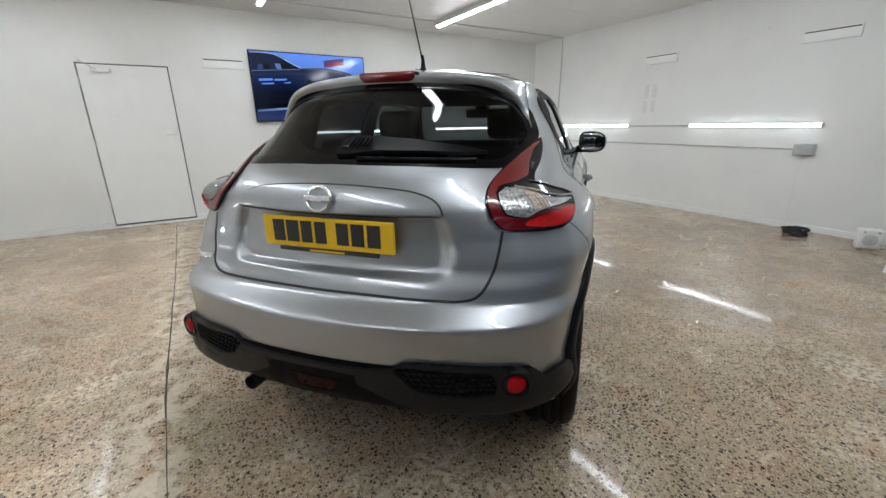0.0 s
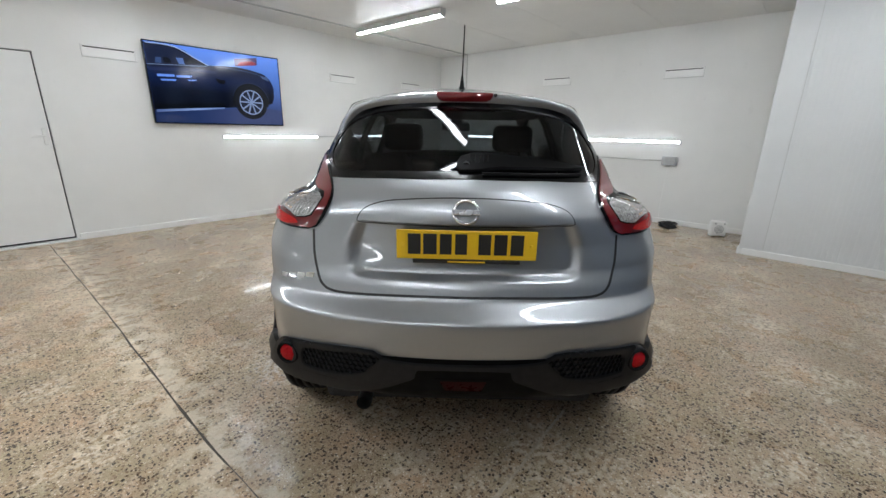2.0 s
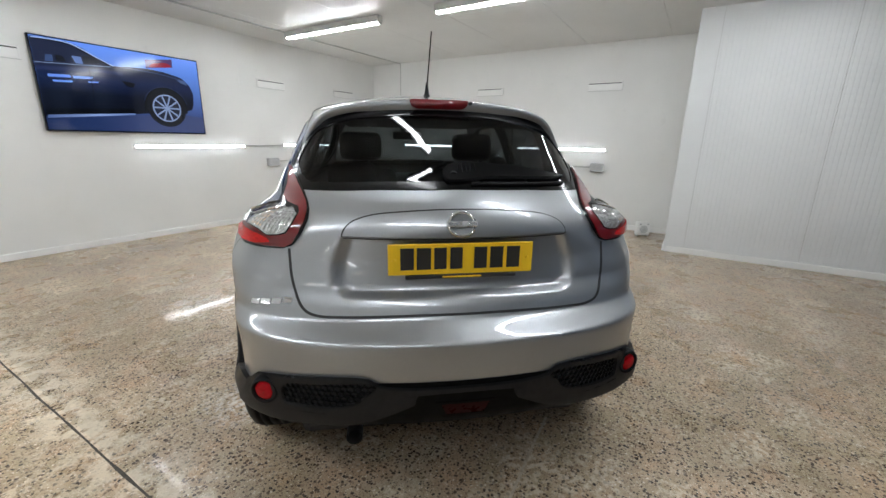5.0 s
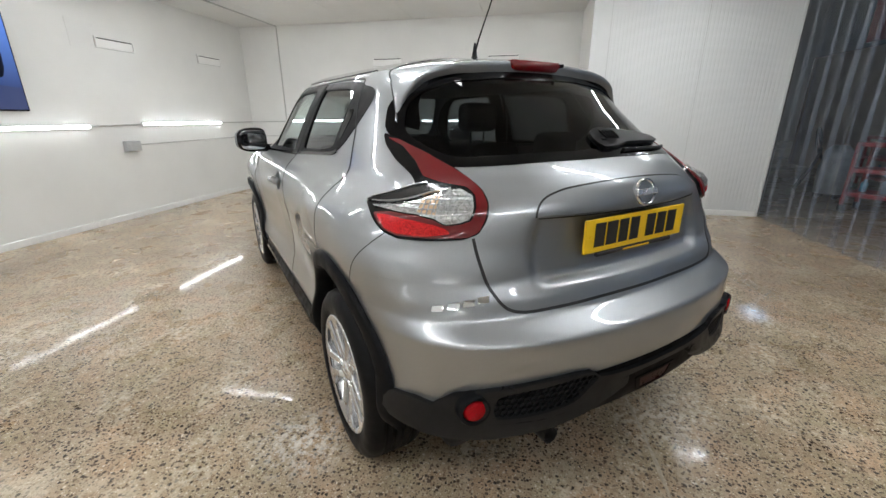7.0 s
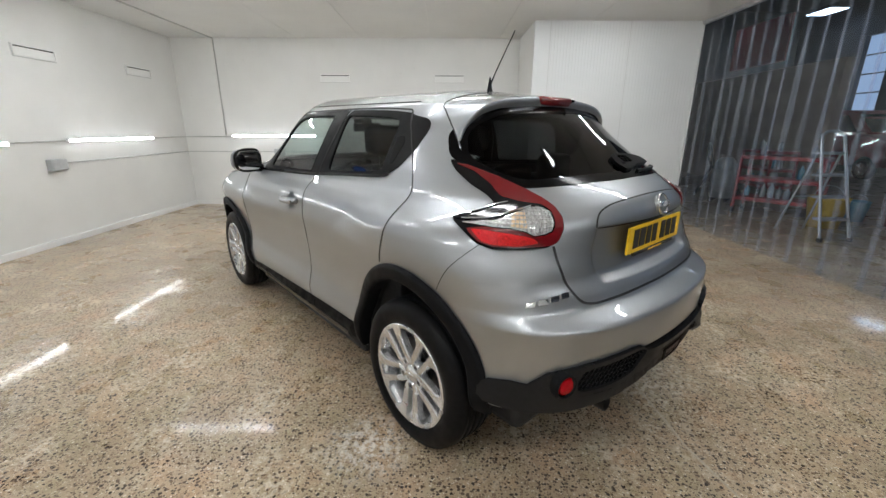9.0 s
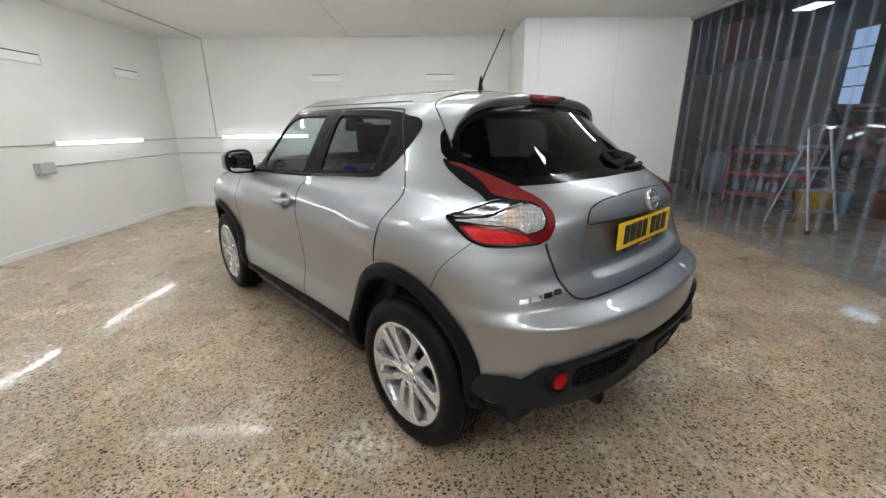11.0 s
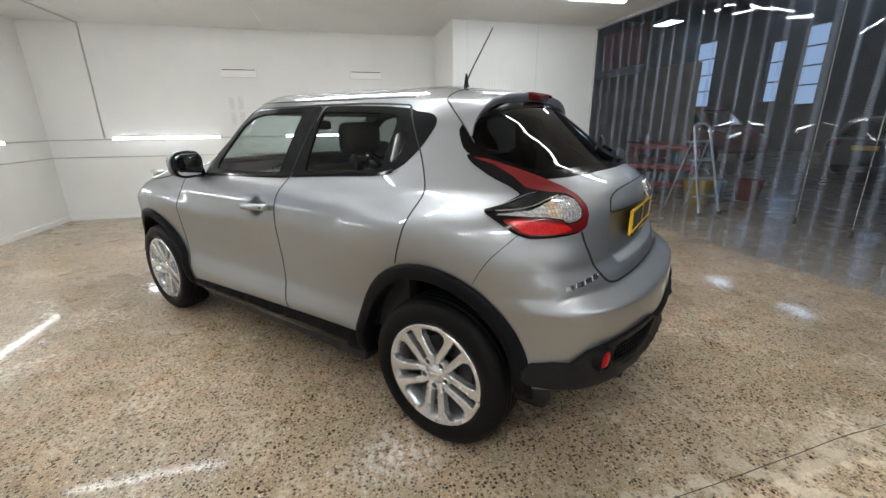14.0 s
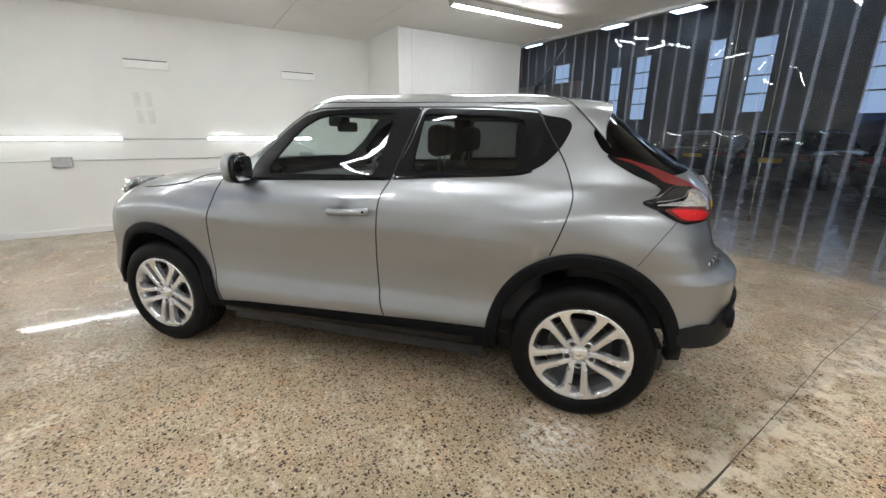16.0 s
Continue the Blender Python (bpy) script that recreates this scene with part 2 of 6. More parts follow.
def part(name, bm, mat, parent, label="", smooth=False):
    """Links a bmesh as one mesh object under a thing or a part."""
    me = bpy.data.meshes.new(name)
    bmesh.ops.recalc_face_normals(bm, faces=bm.faces)
    bm.to_mesh(me)
    bm.free()
    if smooth:
        me.polygons.foreach_set("use_smooth", [True] * len(me.polygons))
    me.materials.append(mat)
    ob = new(name, me)
    if parent is not None:
        ob.parent = parent
    if label:
        ob["label"] = label
    return ob


def thing(name, at, label, category, group="", kind=""):
    ob = new(name)
    ob.matrix_world = at
    return tagged(ob, label, category, group, kind)


def box(x0, x1, y0, y1, z0, z1, bevel=0.0, segments=2, bm=None):
    """A box, with its edges rounded if told."""
    own = bmesh.new()
    bmesh.ops.create_cube(own, size=1)
    for v in own.verts:
        v.co = ((x0 + x1) / 2 + v.co.x * (x1 - x0), (y0 + y1) / 2 + v.co.y * (y1 - y0), (z0 + z1) / 2 + v.co.z * (z1 - z0))
    if bevel:
        bmesh.ops.bevel(own, geom=own.edges[:], offset=bevel, segments=segments, affect="EDGES", profile=.5)
    return join(bm, own)


def join(bm, own):
    if bm is None:
        return own
    me = bpy.data.meshes.new("scrap")
    own.to_mesh(me)
    own.free()
    bm.from_mesh(me)
    bpy.data.meshes.remove(me)
    return bm


def tube(points, radius, sides=8, bm=None, closed=False, taper=None):
    """A round bar along points."""
    own = bmesh.new()
    pts = [Vector(p) for p in points]
    rings = []
    for i, p in enumerate(pts):
        a = pts[i - 1] if i or closed else p
        b = pts[(i + 1) % len(pts)] if i + 1 < len(pts) or closed else p
        d = (b - a).normalized()
        u = d.cross(Vector((0, 0, 1)) if abs(d.z) < .9 else Vector((1, 0, 0))).normalized()
        w = d.cross(u)
        r = float(radius * (taper[i] if taper else 1))
        rings.append([own.verts.new(p + r * (math.cos(k) * u + math.sin(k) * w)) for k in np.linspace(0, 2 * math.pi, sides, False)])
    pairs = list(zip(rings, rings[1:] + ([rings[0]] if closed else [])))
    for a, b in pairs[:len(rings) - (0 if closed else 1)]:
        for k in range(sides):
            own.faces.new((a[k], a[(k + 1) % sides], b[(k + 1) % sides], b[k]))
    if not closed:
        own.faces.new(rings[0])
        own.faces.new(rings[-1][::-1])
    return join(bm, own)


def lathe(profile, steps=48, axis="x", bm=None):
    """Turns (along, radius) pairs round an axis."""
    own = bmesh.new()
    rings = []
    for a, r in profile:
        ring = []
        for k in np.linspace(0, 2 * math.pi, steps, False):
            c, s = r * math.cos(k), r * math.sin(k)
            ring.append(own.verts.new((a, c, s) if axis == "x" else (c, a, s) if axis == "y" else (c, s, a)))
        rings.append(ring)
    for a, b in zip(rings, rings[1:]):
        for k in range(steps):
            own.faces.new((a[k], a[(k + 1) % steps], b[(k + 1) % steps], b[k]))
    return join(bm, own)


def prism(outline, depth, bm=None):
    """A flat outline in x and z, drawn out along y from 0 to depth."""
    own = bmesh.new()
    a = [own.verts.new((x, 0, z)) for x, z in outline]
    b = [own.verts.new((x, depth, z)) for x, z in outline]
    own.faces.new(a)
    own.faces.new(b[::-1])
    for i in range(len(a)):
        j = (i + 1) % len(a)
        own.faces.new((a[i], b[i], b[j], a[j]))
    return join(bm, own)


def prism_to_side(wide):
    """Turns a prism drawn in x and z, running along y, to stand in y and z, centred across the car."""
    return Matrix(((0, 1, 0, -wide / 2), (1, 0, 0, 0), (0, 0, 1, 0), (0, 0, 0, 1)))


def smooth_line(points, per=6, closed=False):
    """A Catmull-Rom curve through points."""
    p = [np.array(q, float) for q in points]
    n = len(p)
    out = []
    for i in range(n if closed else n - 1):
        a = p[(i - 1) % n] if closed or i else p[0]
        b, c = p[i], p[(i + 1) % n]
        d = p[(i + 2) % n] if closed or i + 2 < n else p[-1]
        for t in np.linspace(0, 1, per, False):
            out.append(.5 * (2 * b + (c - a) * t + (2 * a - 5 * b + 4 * c - d) * t**2 + (3 * b - a - 3 * c + d) * t**3))
    if not closed:
        out.append(p[-1])
    return np.array(out)


def in_polygon(x, y, poly):
    """Which of the points lie inside a polygon."""
    poly = np.asarray(poly)
    hit = np.zeros(np.shape(x), bool)
    for (x0, y0), (x1, y1) in zip(poly, np.roll(poly, -1, 0)):
        if y0 == y1:
            continue
        hit ^= ((y0 > y) != (y1 > y)) & (x < (x1 - x0) * (y - y0) / (y1 - y0) + x0)
    return hit


def rounded(points, r, closed=True):
    """A polygon with each corner turned off by a small curve. Degrees, where there are any, count a sixtieth."""
    p = np.asarray(points, float)
    unit = np.array([60.0, 1.0]) if np.ptp(p[:, 0]) > 5 else np.array([1.0, 1.0])
    p = p / unit
    out = []
    for a, b, c in zip(np.roll(p, 1, 0), p, np.roll(p, -1, 0)):
        da, dc = np.linalg.norm(a - b), np.linalg.norm(c - b)
        ra, rc = min(r, .45 * da), min(r, .45 * dc)
        s, e = b + (a - b) / da * ra, b + (c - b) / dc * rc
        for t in (0, .25, .5, .75, 1):
            out.append((1 - t) ** 2 * s + 2 * t * (1 - t) * b + t * t * e)
    return np.array(out) * unit


# ---- the room ----
X_LEFT, X_RIGHT, X_PANEL = -3.2, 7.0, 5.82
Y_TV, Y_JOG, Y_CURTAIN, HIGH, THICK = 7.7, 1.8, -.555, 2.82, .12


def structure(name, bm, mat, label, smooth=False):
    return tagged(part(name, bm, mat, None, smooth=smooth), label, name.split("_")[0], kind="structure")


def wall_with_hole(x0, x1, z0, z1, y, hole):
    """A wall along x with an opening from the floor."""
    h0, h1, hz = hole
    bm = box(x0, h0, y, y + THICK, z0, z1)
    box(h1, x1, y, y + THICK, z0, z1, bm=bm)
    return box(h0, h1, y, y + THICK, hz, z1, bm=bm)


DOOR = (-.34, .61, 2.06)
structure("wall_north", wall_with_hole(X_LEFT - THICK, X_RIGHT + THICK, 0, HIGH, Y_TV, DOOR), WHITE_WALL, "white-painted insulated panel wall with a door and a screen")
structure("wall_east", box(X_RIGHT, X_RIGHT + THICK, Y_JOG, Y_TV, 0, HIGH), WHITE_WALL, "white-painted insulated panel wall with light tubes")
structure("wall_jog", box(X_PANEL, X_RIGHT + THICK, Y_JOG - THICK, Y_JOG, 0, HIGH), WHITE_WALL, "short white return wall")
structure("wall_west", box(X_LEFT - THICK, X_LEFT, Y_CURTAIN, Y_TV, 0, HIGH), WHITE_WALL, "plain white wall closing the room")


def ribbed_wall():
    """Upright panels with fine ribs, 45 mm apart."""
    bm = bmesh.new()
    y, line = Y_CURTAIN, []
    joints = [.455, 1.58]
    while y < 1.57:
        line += [(X_PANEL, y), (X_PANEL, y + .024), (X_PANEL + .0016, y + .032), (X_PANEL + .0016, y + .038)]
        y += .045
    line.append((X_PANEL, Y_JOG - THICK))
    rows = [[bm.verts.new((x, min(q, Y_JOG - THICK), z)) for x, q in line] for z in (0, HIGH)]
    for i in range(len(line) - 1):
        bm.faces.new((rows[0][i], rows[1][i], rows[1][i + 1], rows[0][i + 1]))
    box(X_PANEL + .006, X_PANEL + THICK, Y_CURTAIN, Y_JOG - THICK, 0, HIGH, bm=bm)
    return bm, joints


bm, panel_joints = ribbed_wall()
wall_panel = structure("wall_panel", bm, WHITE_PANEL, "bluish-white ribbed insulated panel wall")
for y in panel_joints:
    part("joint", box(X_PANEL - .004, X_PANEL + .002, y - .002, y + .002, .08, HIGH - .01), CONDUIT, wall_panel)
part("corner_trim", box(X_PANEL - .005, X_PANEL + .03, 1.585, Y_JOG + .004, .06, HIGH - .01, .002, 1), WHITE_PANEL, wall_panel, "flat folded corner sheet")
part("edge_trim", box(X_PANEL - .010, X_PANEL + .06, Y_CURTAIN - .02, Y_CURTAIN + .012, 0, HIGH - .01, .003, 1), WHITE_PANEL, wall_panel)


def ceiling():
    """Ceiling boards with open joints between them, and their backing, in one mesh."""
    bm = box(X_LEFT - .1, X_RIGHT + .1, Y_CURTAIN - .05, Y_TV + .1, HIGH + .012, HIGH + .12)
    rows = [Y_CURTAIN - .02, 1.02, 2.16, 3.31, 4.48, 5.56, 6.76, Y_TV]
    for a, b in zip(rows, rows[1:]):
        box(X_LEFT, X_RIGHT, a + .0025, b - .0025, HIGH, HIGH + .011, .001, 1, bm=bm)
    return bm


structure("ceiling", ceiling(), WHITE_CEILING, "white ceiling of long boards with thin joints")

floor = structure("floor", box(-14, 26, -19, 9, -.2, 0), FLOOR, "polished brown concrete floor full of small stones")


def floor_joint(points, width, mat, name="floor_joint"):
    """A slightly wandering sawn joint, filled a hair above the floor."""
    bm = bmesh.new()
    line = []
    for (x0, y0), (x1, y1) in zip(points, points[1:]):
        n = int(math.hypot(x1 - x0, y1 - y0) / .05)
        line += [(x0 + (x1 - x0) * i / n, y0 + (y1 - y0) * i / n) for i in range(n)]
    line.append(points[-1])
    rows = []
    for i, (x, y) in enumerate(line):
        a, b = line[max(i - 1, 0)], line[min(i + 1, len(line) - 1)]
        d = Vector((b[1] - a[1], a[0] - b[0], 0)).normalized()
        w = width * (.55 + .9 * abs(noise.noise((x * 4, y * 4, 3))))
        off = .006 * noise.noise((x * 3, y * 3, 9))
        rows.append([bm.verts.new(Vector((x, y, .0015)) + d * (off + w / 2)), bm.verts.new(Vector((x, y, .0015)) + d * (off - w / 2))])
    for a, b in zip(rows, rows[1:]):
        bm.faces.new((a[0], a[1], b[1], b[0]))
    return part(name, bm, mat, floor)


floor_joint([(.62, -.6), (.575, 1.4), (.478, 2.9)], .0065, JOINT)
floor_joint([(.478, 2.9), (.46, 3.3), (.43, 5.2), (.36, 7.6)], .0125, JOINT)
floor_joint([(3.66, -.6), (3.63, 1.8), (3.62, 2.9), (3.5, 5.0), (3.46, 7.6)], .012, JOINT_PALE)
floor_joint([(3.62, 3.46), (4.4, 3.455), (6.98, 3.455)], .010, JOINT_PALE)
floor_joint([(4.63, 2.05), (4.72, 1.9), (4.66, 1.72), (4.74, 1.5), (4.68, 1.35)], .007, JOINT_PALE, "crack")
floor_joint([(1.75, 2.04), (1.34, 2.013), (1.0, 2.0), (.75, 1.945), (.6, 1.925)], .017, JOINT_PALE, "crack")


def baseboard(x0, x1, y0, y1, name):
    bm = box(x0, x1, y0, y1, 0, .075, .003, 1)
    return structure(name, bm, WHITE_TRIM, "white skirting strip along the floor")


baseboard(X_LEFT, DOOR[0] - .03, Y_TV - .022, Y_TV, "baseboard_north")
baseboard(DOOR[1] + .03, X_RIGHT, Y_TV - .022, Y_TV, "baseboard_north_east")
baseboard(X_RIGHT - .022, X_RIGHT, Y_JOG, Y_TV - .022, "baseboard_east")
baseboard(X_PANEL, X_RIGHT - .022, Y_JOG, Y_JOG + .022, "baseboard_jog")
baseboard(X_PANEL - .018, X_PANEL, Y_CURTAIN + .02, Y_JOG - .03, "baseboard_panel")


# door, flush in its wall, closed
def build_door():
    d0, d1, dh = DOOR
    door = thing("door_1", pose(d0, Y_TV, 0), "closed flush white door with black gap and white handle", "door", kind="structure")
    w = d1 - d0
    part("leaf", box(.013, w - .013, .008, .056, .046, dh - .014, .003, 1), WHITE_TRIM, door)
    bm = box(0, w, .06, .1, 0, dh)
    part("gap", bm, GAP_BLACK, door)
    part("sill", box(-.03, w + .05, -.035, .05, 0, .022, .003, 1), WHITE_TRIM, door, "white threshold board")
    bm = box(w - .075, w - .035, -.012, .014, 1.10, 1.28, .006)
    plate = part("handle_plate", bm, WHITE_TRIM, door)
    part("lever", tube([(w - .055, -.01, 1.2), (w - .055, -.045, 1.2), (w - .075, -.052, 1.195), (w - .17, -.05, 1.19)], .009), WHITE_TRIM, plate)
    closer = part("door_closer", box(.14, .34, -.05, .014, dh - .1, dh - .05, .008), WHITE_TRIM, door)
    part("closer_arm", tube([(.2, -.05, dh - .075), (.12, -.12, dh - .03), (.05, -.02, dh + .03)], .007), WHITE_TRIM, closer)
    for z in (.3, 1.05, 1.8):
        part("hinge", tube([(.004, -.006, z), (.004, -.006, z + .1)], .009), WHITE_TRIM, door)


build_door()


# vents: framed slots with a hanging flap
def build_vent():
    vent = thing("wall_vent", pose(0, 0, 0), "white framed wall vent with a hanging flap", "vent", "wall vents")
    w, h = .51, .125
    bm = box(0, w, -.02, .0, 0, .014, .002, 1)
    box(0, w, -.02, 0, h - .014, h, .002, 1, bm=bm)
    box(0, .014, -.02, 0, .014, h - .014, bm=bm)
    box(w - .014, w, -.02, 0, .014, h - .014, bm=bm)
    part("frame", bm, WHITE_TRIM, vent)
    part("opening", box(.012, w - .012, -.004, -.001, .012, h - .012), GAP_BLACK, vent)
    # grey rim round the frame, standing in for the shadow along its edge
    part("shadow_rim", box(-.004, w + .004, -.0012, 0, -.006, h + .003), CONDUIT, vent)
    part("flap", box(.013, w - .013, -.010, -.005, .013, h - .026, .001, 1), WHITE_TRIM, vent)
    return vent


vent = build_vent()
vent.matrix_world = pose(1.02, Y_TV, 2.065)
for x, z in ((4.225, 2.1), (5.845, 2.11)):
    copy_thing(vent, pose(x, Y_TV, z))
for y in (5.21, 3.245):
    copy_thing(vent, pose(X_RIGHT, y, 2.13, 0, 0, -90))


# pale rectangles where notices once hung
OLD_PAINT = worn("greyed_wall_paint", (.67, .67, .655), .5, .06, 14)
for y0, y1, z0, z1 in ((5.09, 5.165, 1.635, 1.835), (4.955, 5.03, 1.645, 1.845), (5.085, 5.16, 1.425, 1.60), (4.955, 5.03, 1.43, 1.61)):
    mark = part("wall_mark", box(X_RIGHT - .0025, X_RIGHT + .002, y0, y1, z0, z1, .001, 1), OLD_PAINT, None)
    tagged(mark, "faint grey rectangle marking the white painted wall", "wall mark", "wall marks")


# lamps on the ceiling: long battens with a lit diffuser
def diffuser(length, wide, deep):
    """A long lit cover, flat underneath with rounded lower edges, hanging down from z = 0 along y."""
    r = min(wide, deep) * .45
    line = [(-wide / 2, 0)]
    for cx, a0 in ((-wide / 2 + r, math.pi), (wide / 2 - r, 1.5 * math.pi)):
        line += [(cx + r * math.cos(a0 + q * math.pi / 8), -deep + r + r * math.sin(a0 + q * math.pi / 8)) for q in range(5)]
    line.append((wide / 2, 0))
    bm = prism(line, length)
    bm.transform(Matrix.Translation((0, -length / 2, 0)))
    return bm


def build_batten(length=1.78):
    lamp = thing("ceiling_light", pose(0, 0, 0), "white fluorescent batten with a lit cover under the ceiling", "ceiling light", "ceiling battens")
    h = length / 2
    part("housing", box(-.048, .048, -h, h, -.075, -.0, .008), HOUSING, lamp)
    cover = diffuser(length - .05, .056, .016)
    cover.transform(Matrix.Translation((0, 0, -.0755)))
    part("tube_cover", cover, TUBE_LIGHT, lamp, "lit tube cover")
    for y in (-h + .012, h - .012):
        part("end_cap", box(-.036, .036, y - .012, y + .012, -.096, -.0755, .006), HOUSING, lamp)
    for k in (-.8, -.4, 0, .4, .8):
        for x in (-.05, .05):
            part("clip", box(x - .005, x + .005, k * h - .012, k * h + .012, -.082, -.05, .002, 1), GREY_PLASTIC, lamp)
    return lamp


batten = build_batten()
batten.matrix_world = pose(4.3, 6.1, HIGH)
for x in (4.3, 1.73, -.85):
    for y in (6.1, 3.5, .98):
        if (x, y) != (4.3, 6.1):
            copy_thing(batten, pose(x, y, HIGH))


# lamps on the walls: slim tubes on clips
def build_wall_tube():
    lamp = thing("wall_light", pose(0, 0, 0), "slim lit tube on a white batten along the wall", "wall light", "wall tubes")
    part("batten", box(0, 1.52, -.024, 0, -.022, .030, .004, 1), HOUSING, lamp)
    cover = diffuser(1.48, .032, .009)
    cover.transform(Matrix.Translation((.76, -.0245, .004)) @ Matrix.Rotation(-math.pi / 2, 4, "X") @ Matrix.Rotation(math.pi / 2, 4, "Z"))
    part("tube_cover", cover, TUBE_LIGHT_WALL, lamp, "lit tube cover")
    for x in (.01, 1.51):
        part("end_cap", box(x - .012, x + .012, -.036, 0, -.024, .032, .004, 1), WHITE_TRIM, lamp)
    return lamp


wall_tube = build_wall_tube()
wall_tube.matrix_world = pose(2.39, Y_TV, 1.185)
copy_thing(wall_tube, pose(4.6, Y_TV, 1.205))
for y in (6.87, 4.375):
    copy_thing(wall_tube, pose(X_RIGHT, y, 1.228, 0, 0, -90))
# two unseen ones, guessed from lines in the lacquer, set to fill the north-west
for y in (1.1, 4.7):
    copy_thing(wall_tube, pose(X_LEFT, y, 1.228, 0, 0, 90))


# conduits and junction boxes
def conduit(points, name="conduit", radius=.008):
    return tagged(part(name, tube(points, radius, 8), CONDUIT, None, smooth=True), "thin grey cable conduit clipped to the wall", "conduit", "conduits")


Yw, Xw = Y_TV - .012, X_RIGHT - .012
conduit([(3.92, Yw, 1.195), (4.59, Yw, 1.205)])
conduit([(6.13, Yw, 1.21), (Xw, Yw, 1.215), (Xw, 6.88, 1.22)])
conduit([(Xw, 5.34, 1.225), (Xw, 4.385, 1.228)])
conduit([(Xw, 3.075, .955), (Xw, Yw - .02, .96), (6.98, Yw, .96), (4.48, Yw, .945)])
conduit([(X_LEFT + .02, 6.97, HIGH - .012), (Xw, 6.97, HIGH - .012), (Xw, 6.97, 1.24)], radius=.01)


def build_junction():
    b = thing("junction_box", pose(0, 0, 0), "grey plastic junction box on the wall", "junction box", "junction boxes")
    part("case", box(-.1, .1, -.07, 0, -.065, .065, .008), GREY_PLASTIC, b)
    part("lid", box(-.095, .095, -.082, -.071, -.06, .06, .005), GREY_PLASTIC, b)
    return b


junction = build_junction()
junction.matrix_world = pose(4.37, Y_TV, .935)
copy_thing(junction, pose(X_RIGHT, 2.97, .955, 0, 0, -90))
copy_thing(junction, pose(X_RIGHT, 6.02, .945, 0, 0, -90))


# access panel outline on the north wall
hatch = thing("access_panel", pose(3.93, Y_TV, 2.07), "white access panel flush with the wall", "access panel")
part("sheet", box(0, .27, -.004, 0, 0, .3, .001, 1), WHITE_WALL, hatch)


# the screen with a picture of a dark car
def build_screen():
    tv = thing("wall_screen", pose(1.592, Y_TV, 1.357), "large black-framed wall screen showing a dark car", "screen")
    w, h, front = 1.7, .968, -.075
    part("case", box(0, w, -.07, -.02, 0, h, .006), GLOSS_BLACK, tv)
    part("bracket", box(.5, 1.2, -.02, 0, .25, .75), GAP_BLACK, tv)

    def glow(name, colour, strength):
        m = material(name, tuple(c * .1 for c in colour), .1, emit=colour, strength=strength)
        return m

    def shaded(name, along, stops, strength):
        """A lit tone that runs up (Z) or across (X) the picture."""
        m = glow(name, stops[0][1], strength)
        n = Nodes(m)
        split = n.add("ShaderNodeSeparateXYZ")
        n.put(split.inputs[0], n.coords())
        n.put(n.bsdf.inputs["Emission Color"], n.ramp(split.outputs[along], stops))
        return m

    layer = [0]

    def shape(name, pts, mat):
        """One more flat layer of the picture, a hair in front of the last."""
        poly = bmesh.new()
        layer[0] += 1
        poly.faces.new([poly.verts.new((float(x), front - .00025 * layer[0], float(z))) for x, z in pts])
        return part(name, poly, mat, tv)

    def ring_points(c, r, n=32, a0=0.0, a1=2 * math.pi):
        return [(c[0] + r * math.cos(a), c[1] + r * math.sin(a)) for a in np.linspace(a0, a1, n, a1 < 6)]

    def line_shape(name, pts, width, mat):
        """A slim band along a curve."""
        p = smooth_line(pts, 5)
        d = np.gradient(p, axis=0)
        q = np.c_[-d[:, 1], d[:, 0]] / (np.linalg.norm(d, axis=1, keepdims=True) + 1e-9) * width / 2
        return shape(name, list(p + q) + list((p - q)[::-1]), mat)

    shape("picture", [(.015, .015), (w - .015, .015), (w - .015, h - .015), (.015, h - .015)],
          shaded("screen_backdrop", "Z", [(.0, (.012, .022, .075)), (.2, (.035, .06, .17)), (.36, (.07, .12, .34)), (.55, (.10, .19, .52)), (.95, (.17, .33, .95))], 1.0))
    shape("floor_picture", [(.016, .016), (1.684, .016), (1.684, .22), (1.4, .25), (.016, .14)], shaded("screen_floor", "X", [(.0, (.012, .024, .085)), (.5, (.02, .035, .11)), (1.0, (.05, .065, .16))], 1.0))
    outline = [(.016, .14), (.016, .945), (.195, .95), (.33, .94), (.44, .9), (.555, .828), (.72, .752), (.88, .767), (1.073, .776), (1.274, .757), (1.46, .716), (1.55, .635), (1.59, .533), (1.58, .397), (1.552, .319), (1.45, .286), (.87, .226), (.4, .17)]
    shape("car_picture", rounded(outline, .02), shaded("screen_car", "Z", [(.15, (.0015, .002, .005)), (.42, (.002, .004, .014)), (.58, (.006, .014, .06)), (.70, (.012, .018, .05)), (.78, (.006, .008, .02))], 1.0))
    shape("window_picture", rounded([(.02, .912), (.173, .922), (.323, .914), (.454, .849), (.62, .749), (.438, .722), (.018, .691)], .02), glow("screen_window", (.010, .016, .045), 1.0))
    patch_light = glow("screen_patch", (.14, .22, .5), .8)
    shape("window_light_picture", [(.338, .803), (.418, .804), (.429, .731), (.362, .731)], patch_light)
    shape("window_light_picture", [(.116, .781), (.173, .785), (.173, .72), (.104, .716)], glow("screen_dim_patch", (.05, .09, .22), .8))
    shape("seat_picture", rounded([(.192, .792), (.259, .791), (.284, .731), (.2, .725)], .02), glow("screen_seat", (.003, .004, .01), .8))
    shape("mirror_picture", rounded([(.43, .817), (.543, .818), (.607, .765), (.44, .737)], .02), glow("screen_mirror", (.006, .008, .018), .9))
    bright = glow("screen_chrome", (.42, .55, .9), .8)
